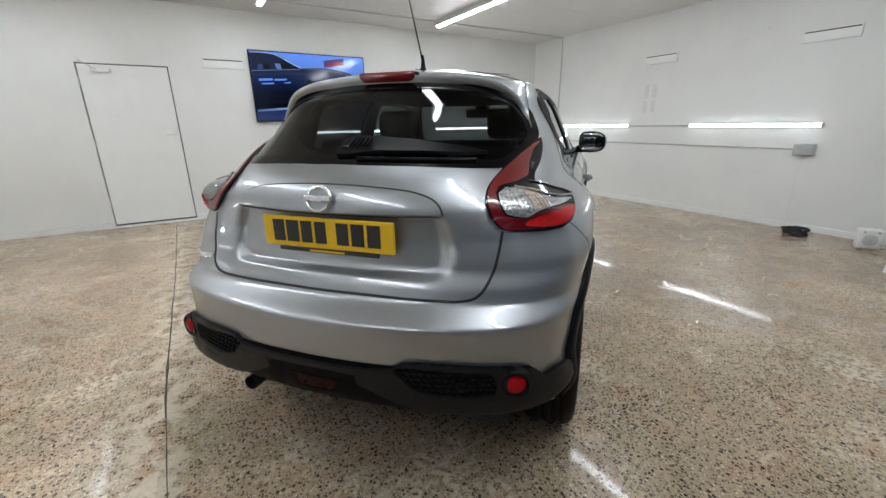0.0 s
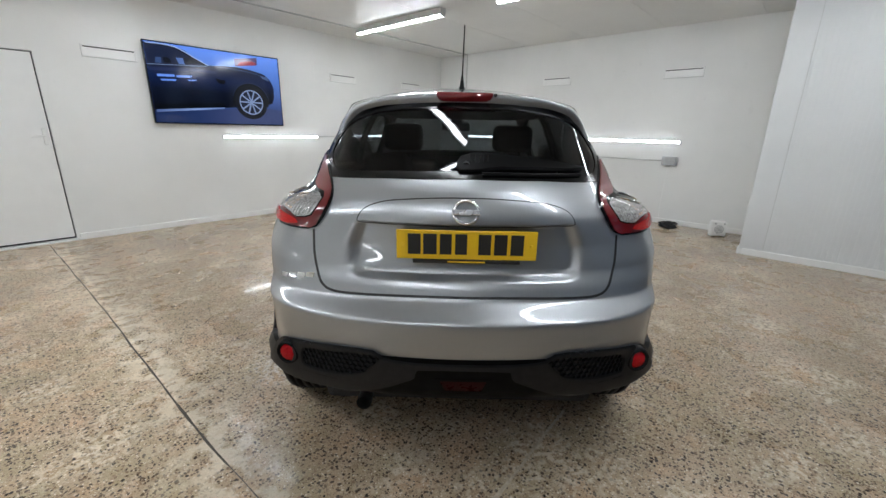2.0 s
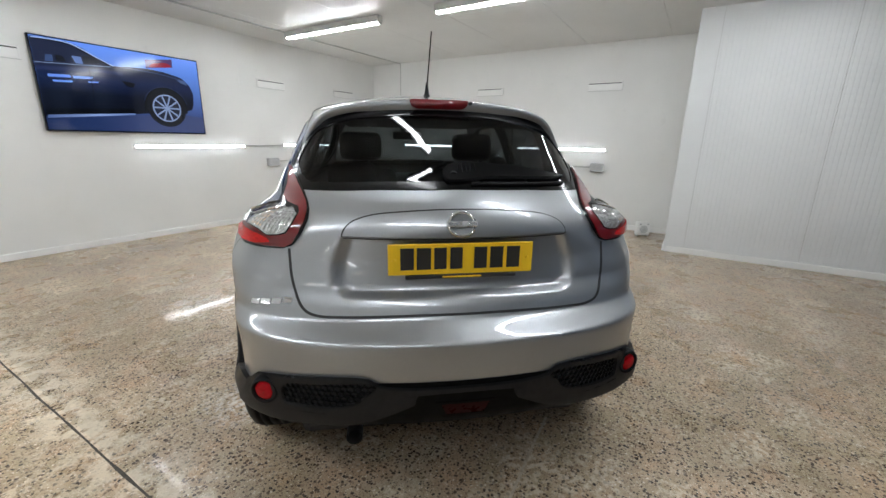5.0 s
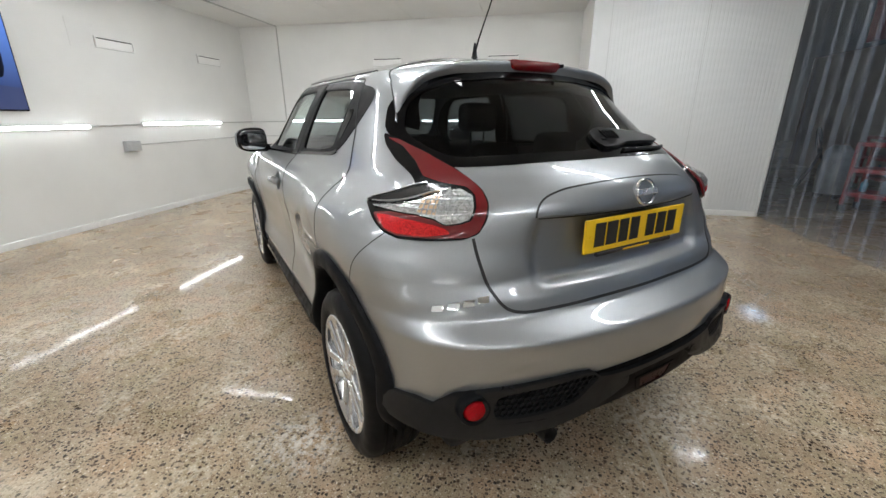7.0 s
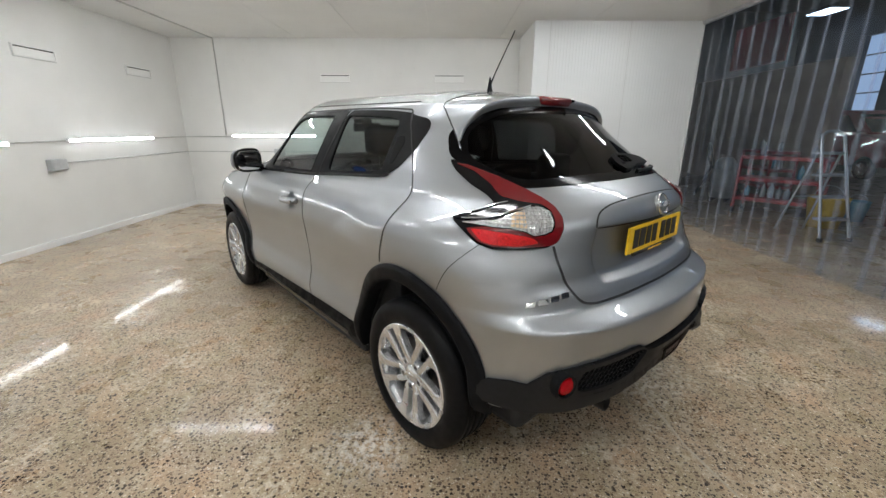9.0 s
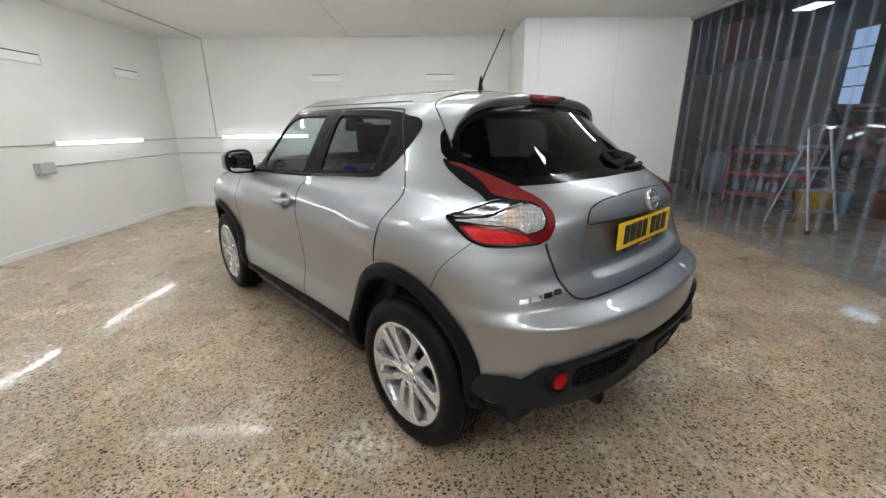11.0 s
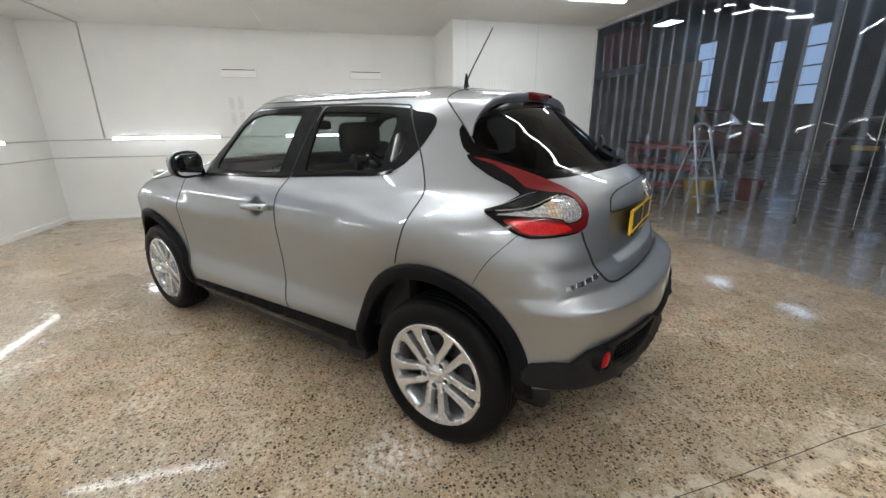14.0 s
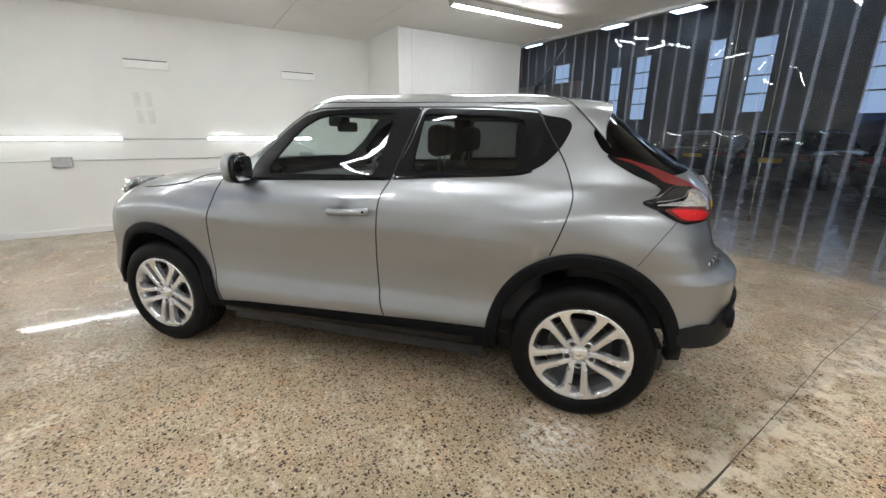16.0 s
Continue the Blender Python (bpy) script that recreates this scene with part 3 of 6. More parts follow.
    line_shape("pillar_picture", [(.03, .935), (.2, .94), (.346, .925), (.456, .878), (.556, .825), (.715, .75)], .012, bright)
    line_shape("belt_picture", [(.02, .694), (.2, .706), (.438, .722), (.695, .742)], .008, glow("screen_belt", (.2, .26, .42), .8))
    line_shape("bonnet_edge_picture", [(.74, .752), (1.0, .745), (1.25, .725), (1.44, .69)], .009, glow("screen_edge", (.07, .10, .22), .8))
    line_shape("shoulder_picture", [(.02, .64), (.3, .66), (.6, .68), (.8, .67)], .035, glow("screen_shoulder", (.018, .03, .10), .8))
    glint = glow("screen_glint", (.16, .30, .85), .9)
    for pts in ([(.1, .59), (.292, .602), (.297, .572), (.1, .56)], [(.311, .594), (.497, .606), (.482, .58), (.313, .568)], [(.129, .534), (.305, .544), (.301, .523), (.135, .514)], [(.437, .552), (.544, .562), (.537, .546), (.445, .537)]):
        shape("glint_picture", rounded(pts, .012), glint)
    line_shape("door_gap_picture", [(.47, .72), (.475, .5), (.45, .2)], .006, glow("screen_gap", (.001, .001, .003), .8))
    shape("sill_shadow_picture", [(.028, .235), (.85, .285), (.86, .215), (.028, .13)], glow("screen_black", (.0015, .002, .004), .8))
    shape("running_board_picture", [(.03, .168), (.858, .232), (.856, .212), (.03, .135)], shaded("screen_board", "X", [(.0, (.08, .12, .28)), (.5, (.3, .4, .72)), (.9, (.12, .18, .4))], .9))
    shape("air_vent_picture", rounded([(.77, .6), (.91, .585), (.885, .53), (.815, .54)], .015), glow("screen_black", (.0015, .002, .004), .8))
    shape("poster_picture", [(1.054, .879), (1.371, .93), (1.366, .832), (1.054, .783)], glow("screen_poster", (.10, .05, .16), .8))
    shape("poster_car_picture", smooth_line([(1.10, .80), (1.13, .84), (1.2, .86), (1.28, .875), (1.34, .86), (1.34, .83), (1.22, .812)], 4, True), glow("screen_red", (.34, .02, .05), .8))
    shape("front_lamp_picture", rounded([(1.388, .685), (1.498, .688), (1.529, .627), (1.46, .645)], .015), glow("screen_lamp", (.09, .13, .26), .8))
    hub = (1.232, .318)
    arch = ring_points(hub, .255, 20, -.2, math.pi + .15)
    shape("arch_picture", arch, glow("screen_arch", (.0012, .0014, .003), .8))
    line_shape("arch_edge_picture", ring_points(hub, .262, 14, .25, math.pi - .3), .008, glow("screen_arch_edge", (.03, .045, .10), .8))
    shape("tyre_picture", ring_points(hub, .232, 36), glow("screen_tyre", (.004, .005, .010), .8))
    rim = glow("screen_rim", (.26, .33, .52), .8)
    shape("rim_picture", ring_points(hub, .17, 36), rim)
    shape("rim_dark_picture", ring_points(hub, .153, 36), glow("screen_rim_dark", (.012, .017, .04), .8))
    for k in range(5):
        for side in (-1, 1):
            a = k * 2 * math.pi / 5 + .3
            e, o = np.array([math.cos(a), math.sin(a)]), np.array([-math.sin(a), math.cos(a)])
            root, tip = np.array(hub) + e * .03 + o * side * .008, np.array(hub) + e * .158 + o * side * .05
            wide = o * .0105
            shape("spoke_picture", [root - wide, tip - wide, tip + wide, root + wide], rim)
    shape("hub_picture", ring_points(hub, .03, 16), rim)


build_screen()


# heater and bag on the floor by the east wall
def build_heater():
    fan = thing("fan_heater", pose(6.64, 2.15, 0, 0, 0, -60) @ Matrix.Scale(.78, 4), "small white fan heater with a round grille on the floor", "fan heater")
    part("case", box(-.12, .12, -.07, .07, .012, .27, .025, 3), WHITE_TRIM, fan, smooth=True)
    part("grille_disc", lathe([(-.072, .002), (-.074, .075), (-.07, .078)], 32, "y"), GREY_PLASTIC, fan)
    for r in (.03, .05, .07):
        pts = [(r * math.cos(a), -.078, r * math.sin(a)) for a in np.linspace(0, 2 * math.pi, 28, False)]
        part("grille_ring", tube(pts, .003, 6, closed=True), WHITE_TRIM, fan)
    for ob in fan.children:
        if ob.name.startswith("grille"):
            ob.location.z = .13
    for x in (-.07, .07):
        part("knob", lathe([(-.075, .001), (-.082, .014), (-.07, .016)], 16, "y"), GREY_PLASTIC, fan).location = (x, 0, .235)
    for x in (-.1, .1):
        part("foot", box(x - .015, x + .015, -.05, .05, 0, .014), GREY_PLASTIC, fan)


build_heater()


def build_bag():
    bag = thing("cable_coil", pose(6.72, 2.78, 0), "black coiled cable and plug on the floor by the wall", "cable")
    pts = []
    for k in range(70):
        a = k * .33
        r = .10 + .025 * math.sin(k * .7)
        pts.append((r * math.cos(a), r * 1.25 * math.sin(a), .012 + .0009 * k + .006 * math.sin(k * 1.7)))
    part("coil", tube(pts, .011, 6), GAP_BLACK, bag, smooth=True)
    part("plug", box(-.07, .03, -.05, .04, .045, .1, .02, 3), GAP_BLACK, bag, smooth=True)
    part("lead", tube(smooth_line([(.1, .05, .02), (.2, .12, .012), (.25, .2, .05), (.262, .22, .4), (.268, .2, .9)], 6), .002, 6), WHITE_TRIM, bag)


build_bag()


# ---- the strip curtain ----
def build_curtain():
    """Clear plastic strips, each a little bowed and hung at its own angle, lapping its neighbours."""
    rail = thing("strip_curtain", pose(0, Y_CURTAIN, 0), "clear plastic strip curtain hanging from a metal rail", "strip curtain")
    part("rail", box(X_LEFT, X_PANEL - .015, -.03, .03, HIGH - .05, HIGH - .004, .004, 1), ALUMINIUM, rail)
    rng = random.Random(4)
    x, k = X_PANEL - .03, 0
    while x > X_LEFT + .2:
        wide, lap = .235, .037
        turn, lean, bow = rng.uniform(-.04, .04), rng.uniform(-.004, .004), rng.uniform(-.004, .004)
        ph = rng.uniform(0, 6)
        depth = .012 if k % 2 else -.012
        at = (-.5, -.42, -.343, -.17, 0, .17, .343, .42, .5)
        cols, rows = len(at) - 1, 34
        verts, faces = [], []
        for j in range(rows + 1):
            z = .012 + (HIGH - .06) * j / rows
            for i in range(cols + 1):
                u = at[i]
                wave = .006 * math.sin(2.3 * z + ph) + .002 * math.sin(6.1 * z + 2 * ph) * u * 2 + .0006 * math.sin(15 * z + ph * 3)
                y = depth + turn * u * wide * (1 + .5 * math.sin(z + ph)) + bow * (1 - 4 * u * u) + wave + lean * (HIGH - z)
                verts.append((x - wide / 2 + u * wide, y, z))
        for j in range(rows):
            for i in range(cols):
                a = j * (cols + 1) + i
                faces.append((a, a + 1, a + cols + 2, a + cols + 1))
        ob = mesh_object("strip", verts, faces, [CURTAIN, CURTAIN_LAP], rail, smooth=True)
        for poly in ob.data.polygons:
            poly.material_index = 1 if poly.index % cols in (0, 1, cols - 2, cols - 1) else 0
        ob.visible_shadow = False
        x -= wide - lap
        k += 1
    for px, pz in ((2.31, .44), (1.87, .42)):
        cord = part("pull_cord", tube([(px + .02, .06, HIGH - .05), (px + .005, .055, 1.6), (px, .05, pz + .06)], .0017, 6), CONDUIT, rail)
        part("cord_grip", tube([(px, .05, pz + .07), (px, .05, pz)], .012, 10, taper=[.7, 1]), GAP_BLACK, cord)


build_curtain()


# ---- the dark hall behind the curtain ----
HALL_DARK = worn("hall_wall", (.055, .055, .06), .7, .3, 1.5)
HALL_TAN = worn("tan_board", (.46, .36, .29), .7, .2, 2)
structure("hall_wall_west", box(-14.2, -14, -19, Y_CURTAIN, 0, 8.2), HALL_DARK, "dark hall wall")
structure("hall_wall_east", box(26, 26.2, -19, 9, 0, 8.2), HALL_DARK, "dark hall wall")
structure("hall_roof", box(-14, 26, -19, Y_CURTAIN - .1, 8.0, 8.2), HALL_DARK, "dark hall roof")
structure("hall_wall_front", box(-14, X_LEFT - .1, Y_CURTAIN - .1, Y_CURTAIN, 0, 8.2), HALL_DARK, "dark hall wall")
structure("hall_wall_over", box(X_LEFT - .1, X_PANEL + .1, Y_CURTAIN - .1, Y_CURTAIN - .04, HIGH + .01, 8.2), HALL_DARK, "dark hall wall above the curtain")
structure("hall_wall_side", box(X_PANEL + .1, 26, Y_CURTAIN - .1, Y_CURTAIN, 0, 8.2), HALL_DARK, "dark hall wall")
WINDOWS = [(20.4, 1.4, 2.3, 5.9), (14.6, 1.0, 2.2, 5.6), (16.4, .8, 2.4, 5.2), (10.85, .8, 2.4, 5.8), (8.75, .95, 2.4, 5.6), (4.6, .95, 2.2, 5.6), (2.6, .95, 2.2, 5.6), (-1.4, .95, 2.2, 5.6), (-3.4, .95, 2.2, 5.6)]


def hall_back():
    bm = bmesh.new()
    edges = sorted((x, x + w, z0, z1) for x, w, z0, z1 in WINDOWS)
    left = -14
    for a, b, z0, z1 in edges:
        box(left, a, -18.3, -18, 0, 8.2, bm=bm)
        box(a, b, -18.3, -18, 0, z0, bm=bm)
        box(a, b, -18.3, -18, z1, 8.2, bm=bm)
        left = b
    return box(left, 26, -18.3, -18, 0, 8.2, bm=bm)


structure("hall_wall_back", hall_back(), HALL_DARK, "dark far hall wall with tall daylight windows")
DAYLIGHT = material("window_daylight", (.1, .13, .2), .6, emit=(.40, .51, .68), strength=.8)
for k, (x, w, z0, z1) in enumerate(WINDOWS):
    win = thing(f"window_{k + 1}", pose(x, -18.2, z0), "tall far window with glazing bars and daylight behind", "window", kind="structure")
    part("pane", box(0, w, -.05, -.04, 0, z1 - z0), DAYLIGHT, win)
    n = max(2, round((z1 - z0) / .85))
    for j in range(1, n):
        z = (z1 - z0) * j / n
        part("glazing_bar", box(0, w, -.035, .02, z - .03, z + .03), HALL_DARK, win)


# things in the hall, seen through the curtain
HALL_LAMP = material("hall_lamp", (.8, .8, .8), .5, emit=(.75, .87, 1.0), strength=8.0)
VEHICLE_RED = worn("dim_red_paint", (.2, .016, .02), .6, .2, 8, specular=.2)
HALL_RED = worn("hall_red", (.3, .018, .022), .4, .3, 8)
YELLOW = worn("yellow_plastic", (.62, .42, .03), .4, .2, 12)
BLUE = worn("blue_plastic", (.12, .32, .45), .4, .2, 12)
PALE = worn("pale_plastic", (.34, .36, .38), .4, .2, 12)


def build_hall_lamp():
    lamp = thing("hall_light", pose(0, 0, 0), "bright roof light panel in the dark hall", "roof light", "hall roof lights")
    part("panel", box(-.7, .7, -.45, .45, -.05, 0), HALL_LAMP, lamp)
    part("rim", box(-.76, .76, -.5, .5, -.03, .04), HALL_DARK, lamp)
    for x in (-.6, .6):
        part("hanger", tube([(x, 0, .03), (x, 0, .805)], .02, 6), HALL_DARK, lamp)
    return lamp


hall_lamp = build_hall_lamp()
hall_lamp.matrix_world = pose(22.6, -16.4, 7.2)
for x, y in ((16.3, -16.6), (12.3, -16.8), (7.6, -16.6), (2.6, -16.6), (-2.5, -16.6), (18.5, -8)):
    copy_thing(hall_lamp, pose(x, y, 7.2))


structure("hall_partition", box(8.35, 13.4, -5.2, -5.0, 0, 2.78, .01), HALL_TAN, "tan timber partition in the dim hall")


def build_ladder():
    ladder = thing("step_ladder", pose(4.45, -1.875, 0, 0, 0, 3), "aluminium step ladder standing open behind the curtain", "ladder")
    for y in (-.2, .2):
        part("front_rail", tube([(0, y, .02), (.30, y * .8, 1.05), (.37, y * .75, 1.30)], .018), ALUMINIUM, ladder)
        part("rear_leg", tube([(.36, y * .8, 1.08), (.66, y * 1.05, .02)], .013), ALUMINIUM, ladder)
        part("foot", box(-.025, .025, y - .022, y + .022, 0, .05, .006), GAP_BLACK, ladder)
    part("top_bar", tube([(.37, -.15, 1.30), (.39, -.06, 1.35), (.39, .06, 1.35), (.37, .15, 1.30)], .018), ALUMINIUM, ladder)
    for k in range(4):
        z = .27 * (k + 1)
        part("tread", box(.3 * z - .02, .3 * z + .1, -.19, .19, z - .015, z + .015, .004, 1), ALUMINIUM, ladder)
    part("brace", tube([(.53, -.19, .5), (.53, .19, .5)], .01), ALUMINIUM, ladder)


build_ladder()


def bucket(name, at, mat, label, r=.17, h=.3):
    b = thing(name, at, label, "bucket")
    part("pail", lathe([(0, .001), (0, r * .75), (h, r), (h + .012, r * 1.05), (h + .012, r * .98), (.02, r * .7)], 28, "z"), mat, b, smooth=True)
    arc = [(r * math.cos(a), 0, h + .75 * r * math.sin(a)) for a in np.linspace(0, math.pi, 12)]
    part("handle", tube(arc, .005, 6), ALUMINIUM, b)
    return b


bucket("mop_bucket", pose(5.32, -2.5, 0), YELLOW, "yellow mop bucket on the hall floor", .24, .42)
bucket("bucket", pose(5.72, -3.35, 0), BLUE, "pale blue bucket on the hall floor", .15, .3)
bucket("bucket", pose(5.3, -3.6, 0), VEHICLE_RED, "dark red bucket on the hall floor", .22, .36)


def build_trolley(at, length=1.3):
    t = thing("tool_trolley", at, "red tool trolley with bottles on its shelves", "trolley", "tool trolleys")
    for z in (.22, .55, .9):
        part("shelf", box(0, length, 0, .5, z, z + .06, .01), HALL_RED, t)
    for x in (.02, length - .02):
        for y in (.02, .48):
            part("post", box(x - .02, x + .02, y - .02, y + .02, .08, .92), HALL_RED, t)
            part("castor", lathe([(-.02, .001), (-.02, .05), (.02, .05), (.02, .001)], 16), GAP_BLACK, t).location = (x, y, .05)
    rng = random.Random(7)
    for k in range(9):
        x, z = .1 + k * length / 10, rng.choice((.28, .61, .96))
        h = rng.uniform(.16, .26)
        part("bottle", lathe([(0, .001), (0, .04), (h * .7, .04), (h * .85, .015), (h, .015)], 12, "z"), rng.choice((PALE, BLUE, YELLOW, PALE)), t, smooth=True).location = (x, .25, z)
    return t


trolley = build_trolley(pose(5.84, -2.95, 0, 0, 0, 36), 1.1)
copy_thing(trolley, pose(7.6, -3.9, 0, 0, 0, -10))


def build_cleaner():
    c = thing("vacuum_cleaner", pose(7.55, -2.45, 0), "grey drum vacuum cleaner with a hose", "vacuum cleaner")
    part("drum", lathe([(.08, .001), (.08, .2), (.5, .22), (.55, .2), (.75, .19), (.85, .1), (.85, .001)], 28, "z"), PALE, c, smooth=True)
    part("hose", tube(smooth_line([(.2, 0, .5), (.4, .1, .8), (.3, .2, 1.1), (.05, .25, .7), (.2, .4, .1)], 6), .025, 8), GAP_BLACK, c, smooth=True)
    for a in range(4):
        part("castor", lathe([(-.02, .001), (-.02, .04), (.02, .04), (.02, .001)], 12), GAP_BLACK, c).location = (.17 * math.cos(a * 1.57), .17 * math.sin(a * 1.57), .04)


build_cleaner()


def hall_vehicle(at, mat, label, tall=1.0):
    """A parked car deep in the hall, forward along y: body, cabin, glass, lamps, plate and wheels."""
    v = thing("parked_vehicle", at, label, "vehicle", "vehicles in the hall")
    half = .88

    def hull(side, wide, top_wide, top):
        """A side outline in y and z swept across the car, narrowing towards its top."""
        bm = prism([tuple(q) for q in smooth_line(side, 4)], 2 * wide)
        bm.transform(prism_to_side(2 * wide))
        bmesh.ops.bevel(bm, geom=[e for e in bm.edges if abs(e.verts[0].co.x - e.verts[1].co.x) < .01], offset=.07, segments=2, affect="EDGES")
        low = min(q[1] for q in side)
        for vert in bm.verts:
            q = min(max((vert.co.z - low) / (top - low), 0), 1)
            vert.co.x *= 1 + (top_wide / wide - 1) * q
            vert.co.z *= tall
        return bm

    part("body", hull([(-2.0, .28), (-2.06, .5), (-2.02, .85), (-1.9, .95), (0, .97), (1.0, .93), (1.8, .78), (2.02, .6), (2.0, .28)], half, half * .92, .97), mat, v, smooth=True)
    part("cabin", hull([(-1.92, .93), (-1.72, 1.32), (-1.5, 1.44), (-.4, 1.49), (.35, 1.42), (1.05, .95)], half * .9, half * .68, 1.49), mat, v, smooth=True)

    def sheet(name, pts, material_of):
        bm = bmesh.new()
        bm.faces.new([bm.verts.new((x, y, z * tall)) for x, y, z in pts])
        bmesh.ops.solidify(bm, geom=bm.faces[:], thickness=.012)
        return part(name, bm, material_of, v)

    sheet("rear_glass", [(-.66, -1.93, .98), (.66, -1.93, .98), (.52, -1.73, 1.34), (-.52, -1.73, 1.34)], GLOSS_BLACK)
    sheet("front_glass", [(-.64, 1.05, .99), (.64, 1.05, .99), (.54, .42, 1.4), (-.54, .42, 1.4)], GLOSS_BLACK)
    for s in (-1, 1):
        sheet("side_glass", [(s * .80, -1.5, 1.0), (s * .80, .8, 1.0), (s * .66, .2, 1.38), (s * .65, -1.3, 1.38)], GLOSS_BLACK)
        part("tail_lamp", box(min(s * .55, s * .84), max(s * .55, s * .84), -2.06, -1.9, .74 * tall, .9 * tall, .03), LAMP_RED, v)
        part("front_lamp", box(min(s * .5, s * .82), max(s * .5, s * .82), 1.78, 1.98, .62 * tall, .74 * tall, .03), PALE, v)
        for y in (-1.25, 1.3):
            wheel = part("wheel", lathe([(-.1, .001), (-.1, .29), (-.06, .325), (.06, .325), (.1, .29), (.1, .001)], 24), RUBBER, v)
            wheel.location = (s * .80, y, .325)
            part("wheel_rim", lathe([(s * .102, .001), (s * .108, .12), (s * .102, .2)], 20), ALLOY, wheel)
    part("plate", box(-.26, .26, -2.085, -2.03, .66 * tall, .77 * tall, .004, 1), PLATE_YELLOW, v)
    return v


hall_vehicle(pose(12.6, -9.9, 0, 0, 0, 88), VEHICLE_RED, "tall dark red van parked side-on in the dim hall", 1.32)
for x, y, turn, mat, label in ((4.35, -10.1, 176, GLOSS_BLACK, "black hatchback parked with its yellow plate showing"), (1.7, -9.7, 172, GLOSS_BLACK, "black car parked deep in the dim hall"),
                               (7.2, -11.2, 186, HALL_DARK, "dark grey car parked deep in the dim hall"), (-1.0, -9.4, 170, HALL_DARK, "dark grey car parked deep in the dim hall")):
    hall_vehicle(pose(x, y, 0, 0, 0, turn), mat, label)
structure("hall_red_panel", box(15.2, 18.0, -9.1, -9.0, 3.75, 5.3, .01), VEHICLE_RED, "dim red sheet panel hanging high in the hall")


# ---- the car: x to its right, y forward from the rear axle, z up ----
CAR_AT = pose(1.580, 2.6075, 0, 0, 0, -48.6)
def knots(*pairs):
    """A smooth curve through (at, value) pairs."""
    xs = np.array(pairs[0::2], float)
    ys = np.array(pairs[1::2], float)
    h, d = np.diff(xs), np.diff(ys) / np.diff(xs)
    m = np.zeros_like(ys)
    m[0], m[-1] = d[0], d[-1]
    for i in range(1, len(xs) - 1):
        if d[i - 1] * d[i] > 0:
            w1, w2 = 2 * h[i] + h[i - 1], h[i] + 2 * h[i - 1]
            m[i] = (w1 + w2) / (w1 / d[i - 1] + w2 / d[i])

    def curve(x):
        x = np.clip(x, xs[0], xs[-1])
        i = np.clip(np.searchsorted(xs, x) - 1, 0, len(h) - 1)
        t = (x - xs[i]) / h[i]
        return (ys[i] * (2 * t**3 - 3 * t**2 + 1) + ys[i + 1] * (3 * t**2 - 2 * t**3)
                + h[i] * (m[i] * (t**3 - 2 * t**2 + t) + m[i + 1] * (t**3 - t**2)))
    return curve


RIM = 1.46
Y_REAR, Y_FRONT = 0.5, 1.3
tail_y = knots(.18, -.36, .28, -.46, .35, -.61, .40, -.70, .44, -.728, .5, -.739, .6, -.749, .68, -.747, .708, -.744, .715, -.738, .72, -.730, .753, -.6735, .759, -.6655, .766, -.6605, .80, -.645,
               .86, -.612, .95, -.602, 1.03, -.603, 1.08, -.588, 1.13, -.545, 1.17, -.485, 1.216, -.405, 1.3, -.285, 1.4, -.145, RIM, -.06)
tail_power = knots(.18, 9, .72, 9, .86, 8.4, .95, 6.4, 1.03, 5.2, 1.15, 4.0, 1.33, 4.3, 1.40, 5.4, RIM, 6.5)
nose_y = knots(.18, 3.25, .3, 3.35, .5, 3.385, .65, 3.37, .78, 3.31, .88, 3.22, .96, 3.08, 1.02, 2.92, 1.055, 2.78, 1.08, 2.62, 1.10, 2.46, 1.13, 2.30,
               1.228, 2.1, 1.38, 1.86, RIM, 1.72)
nose_power = knots(.18, 9, .8, 9, .95, 9, 1.05, 8, 1.12, 4.5, 1.3, 3.6, RIM, 3.5)
flank = knots(.18, .73, .28, .782, .36, .814, .42, .819, .47, .808, .54, .790, .62, .786, .75, .798, .88, .815, .95, .812, 1.0, .80, 1.05, .772, 1.085, .742, 1.11, .722,
              1.2, .687, 1.3, .643, 1.374, .607, 1.42, .578, RIM, .545)


def rear_ridge(y):
    return 1.043 - np.where(y > -.05, .45, .06) * (y + .05) ** 2


def rear_fade(y):
    return np.where(y > .1, np.exp(-((np.maximum(y, .1) - .1) / .42) ** 2), 1 / (1 + np.abs((np.minimum(y, .1) - .1) / .59) ** 6))


def front_ridge(y):
    return .965 - .35 * (y - 2.45) ** 2


def front_fade(y):
    return 1 / (1 + ((y - 2.5) / .5) ** 6)


def step_down(q):
    """From 1 to 0 as q goes from -1 to 1."""
    q = np.clip((1 - q) / 2, 0, 1)
    return q * q * (3 - 2 * q)


def half_width(y, z):
    """The car's half width before its ends round off."""
    rear = .034 * np.exp(-((y - .0) / .42) ** 2 / 2 - ((z - .72) / .2) ** 2 / 2)
    front = .04 * np.exp(-((y - 2.5) / .38) ** 2 / 2 - ((z - .7) / .2) ** 2 / 2)
    # the haunches: full below an arched ridge, hollow just above it
    over = z - rear_ridge(y)
    fade = rear_fade(y)
    rear = rear + fade * (.030 * step_down(over / (.05 + .14 * np.maximum(y, 0))) * np.exp(-(np.minimum(over, 0) / .2) ** 2) - .006 * np.exp(-((over - .06) / .035) ** 2))
    over = z - front_ridge(y)
    fade = front_fade(y)
    front = front + fade * (.024 * step_down(over / .06) * np.exp(-(np.minimum(over, 0) / .2) ** 2) - .004 * np.exp(-((over - .07) / .04) ** 2))
    return flank(z) + rear + front


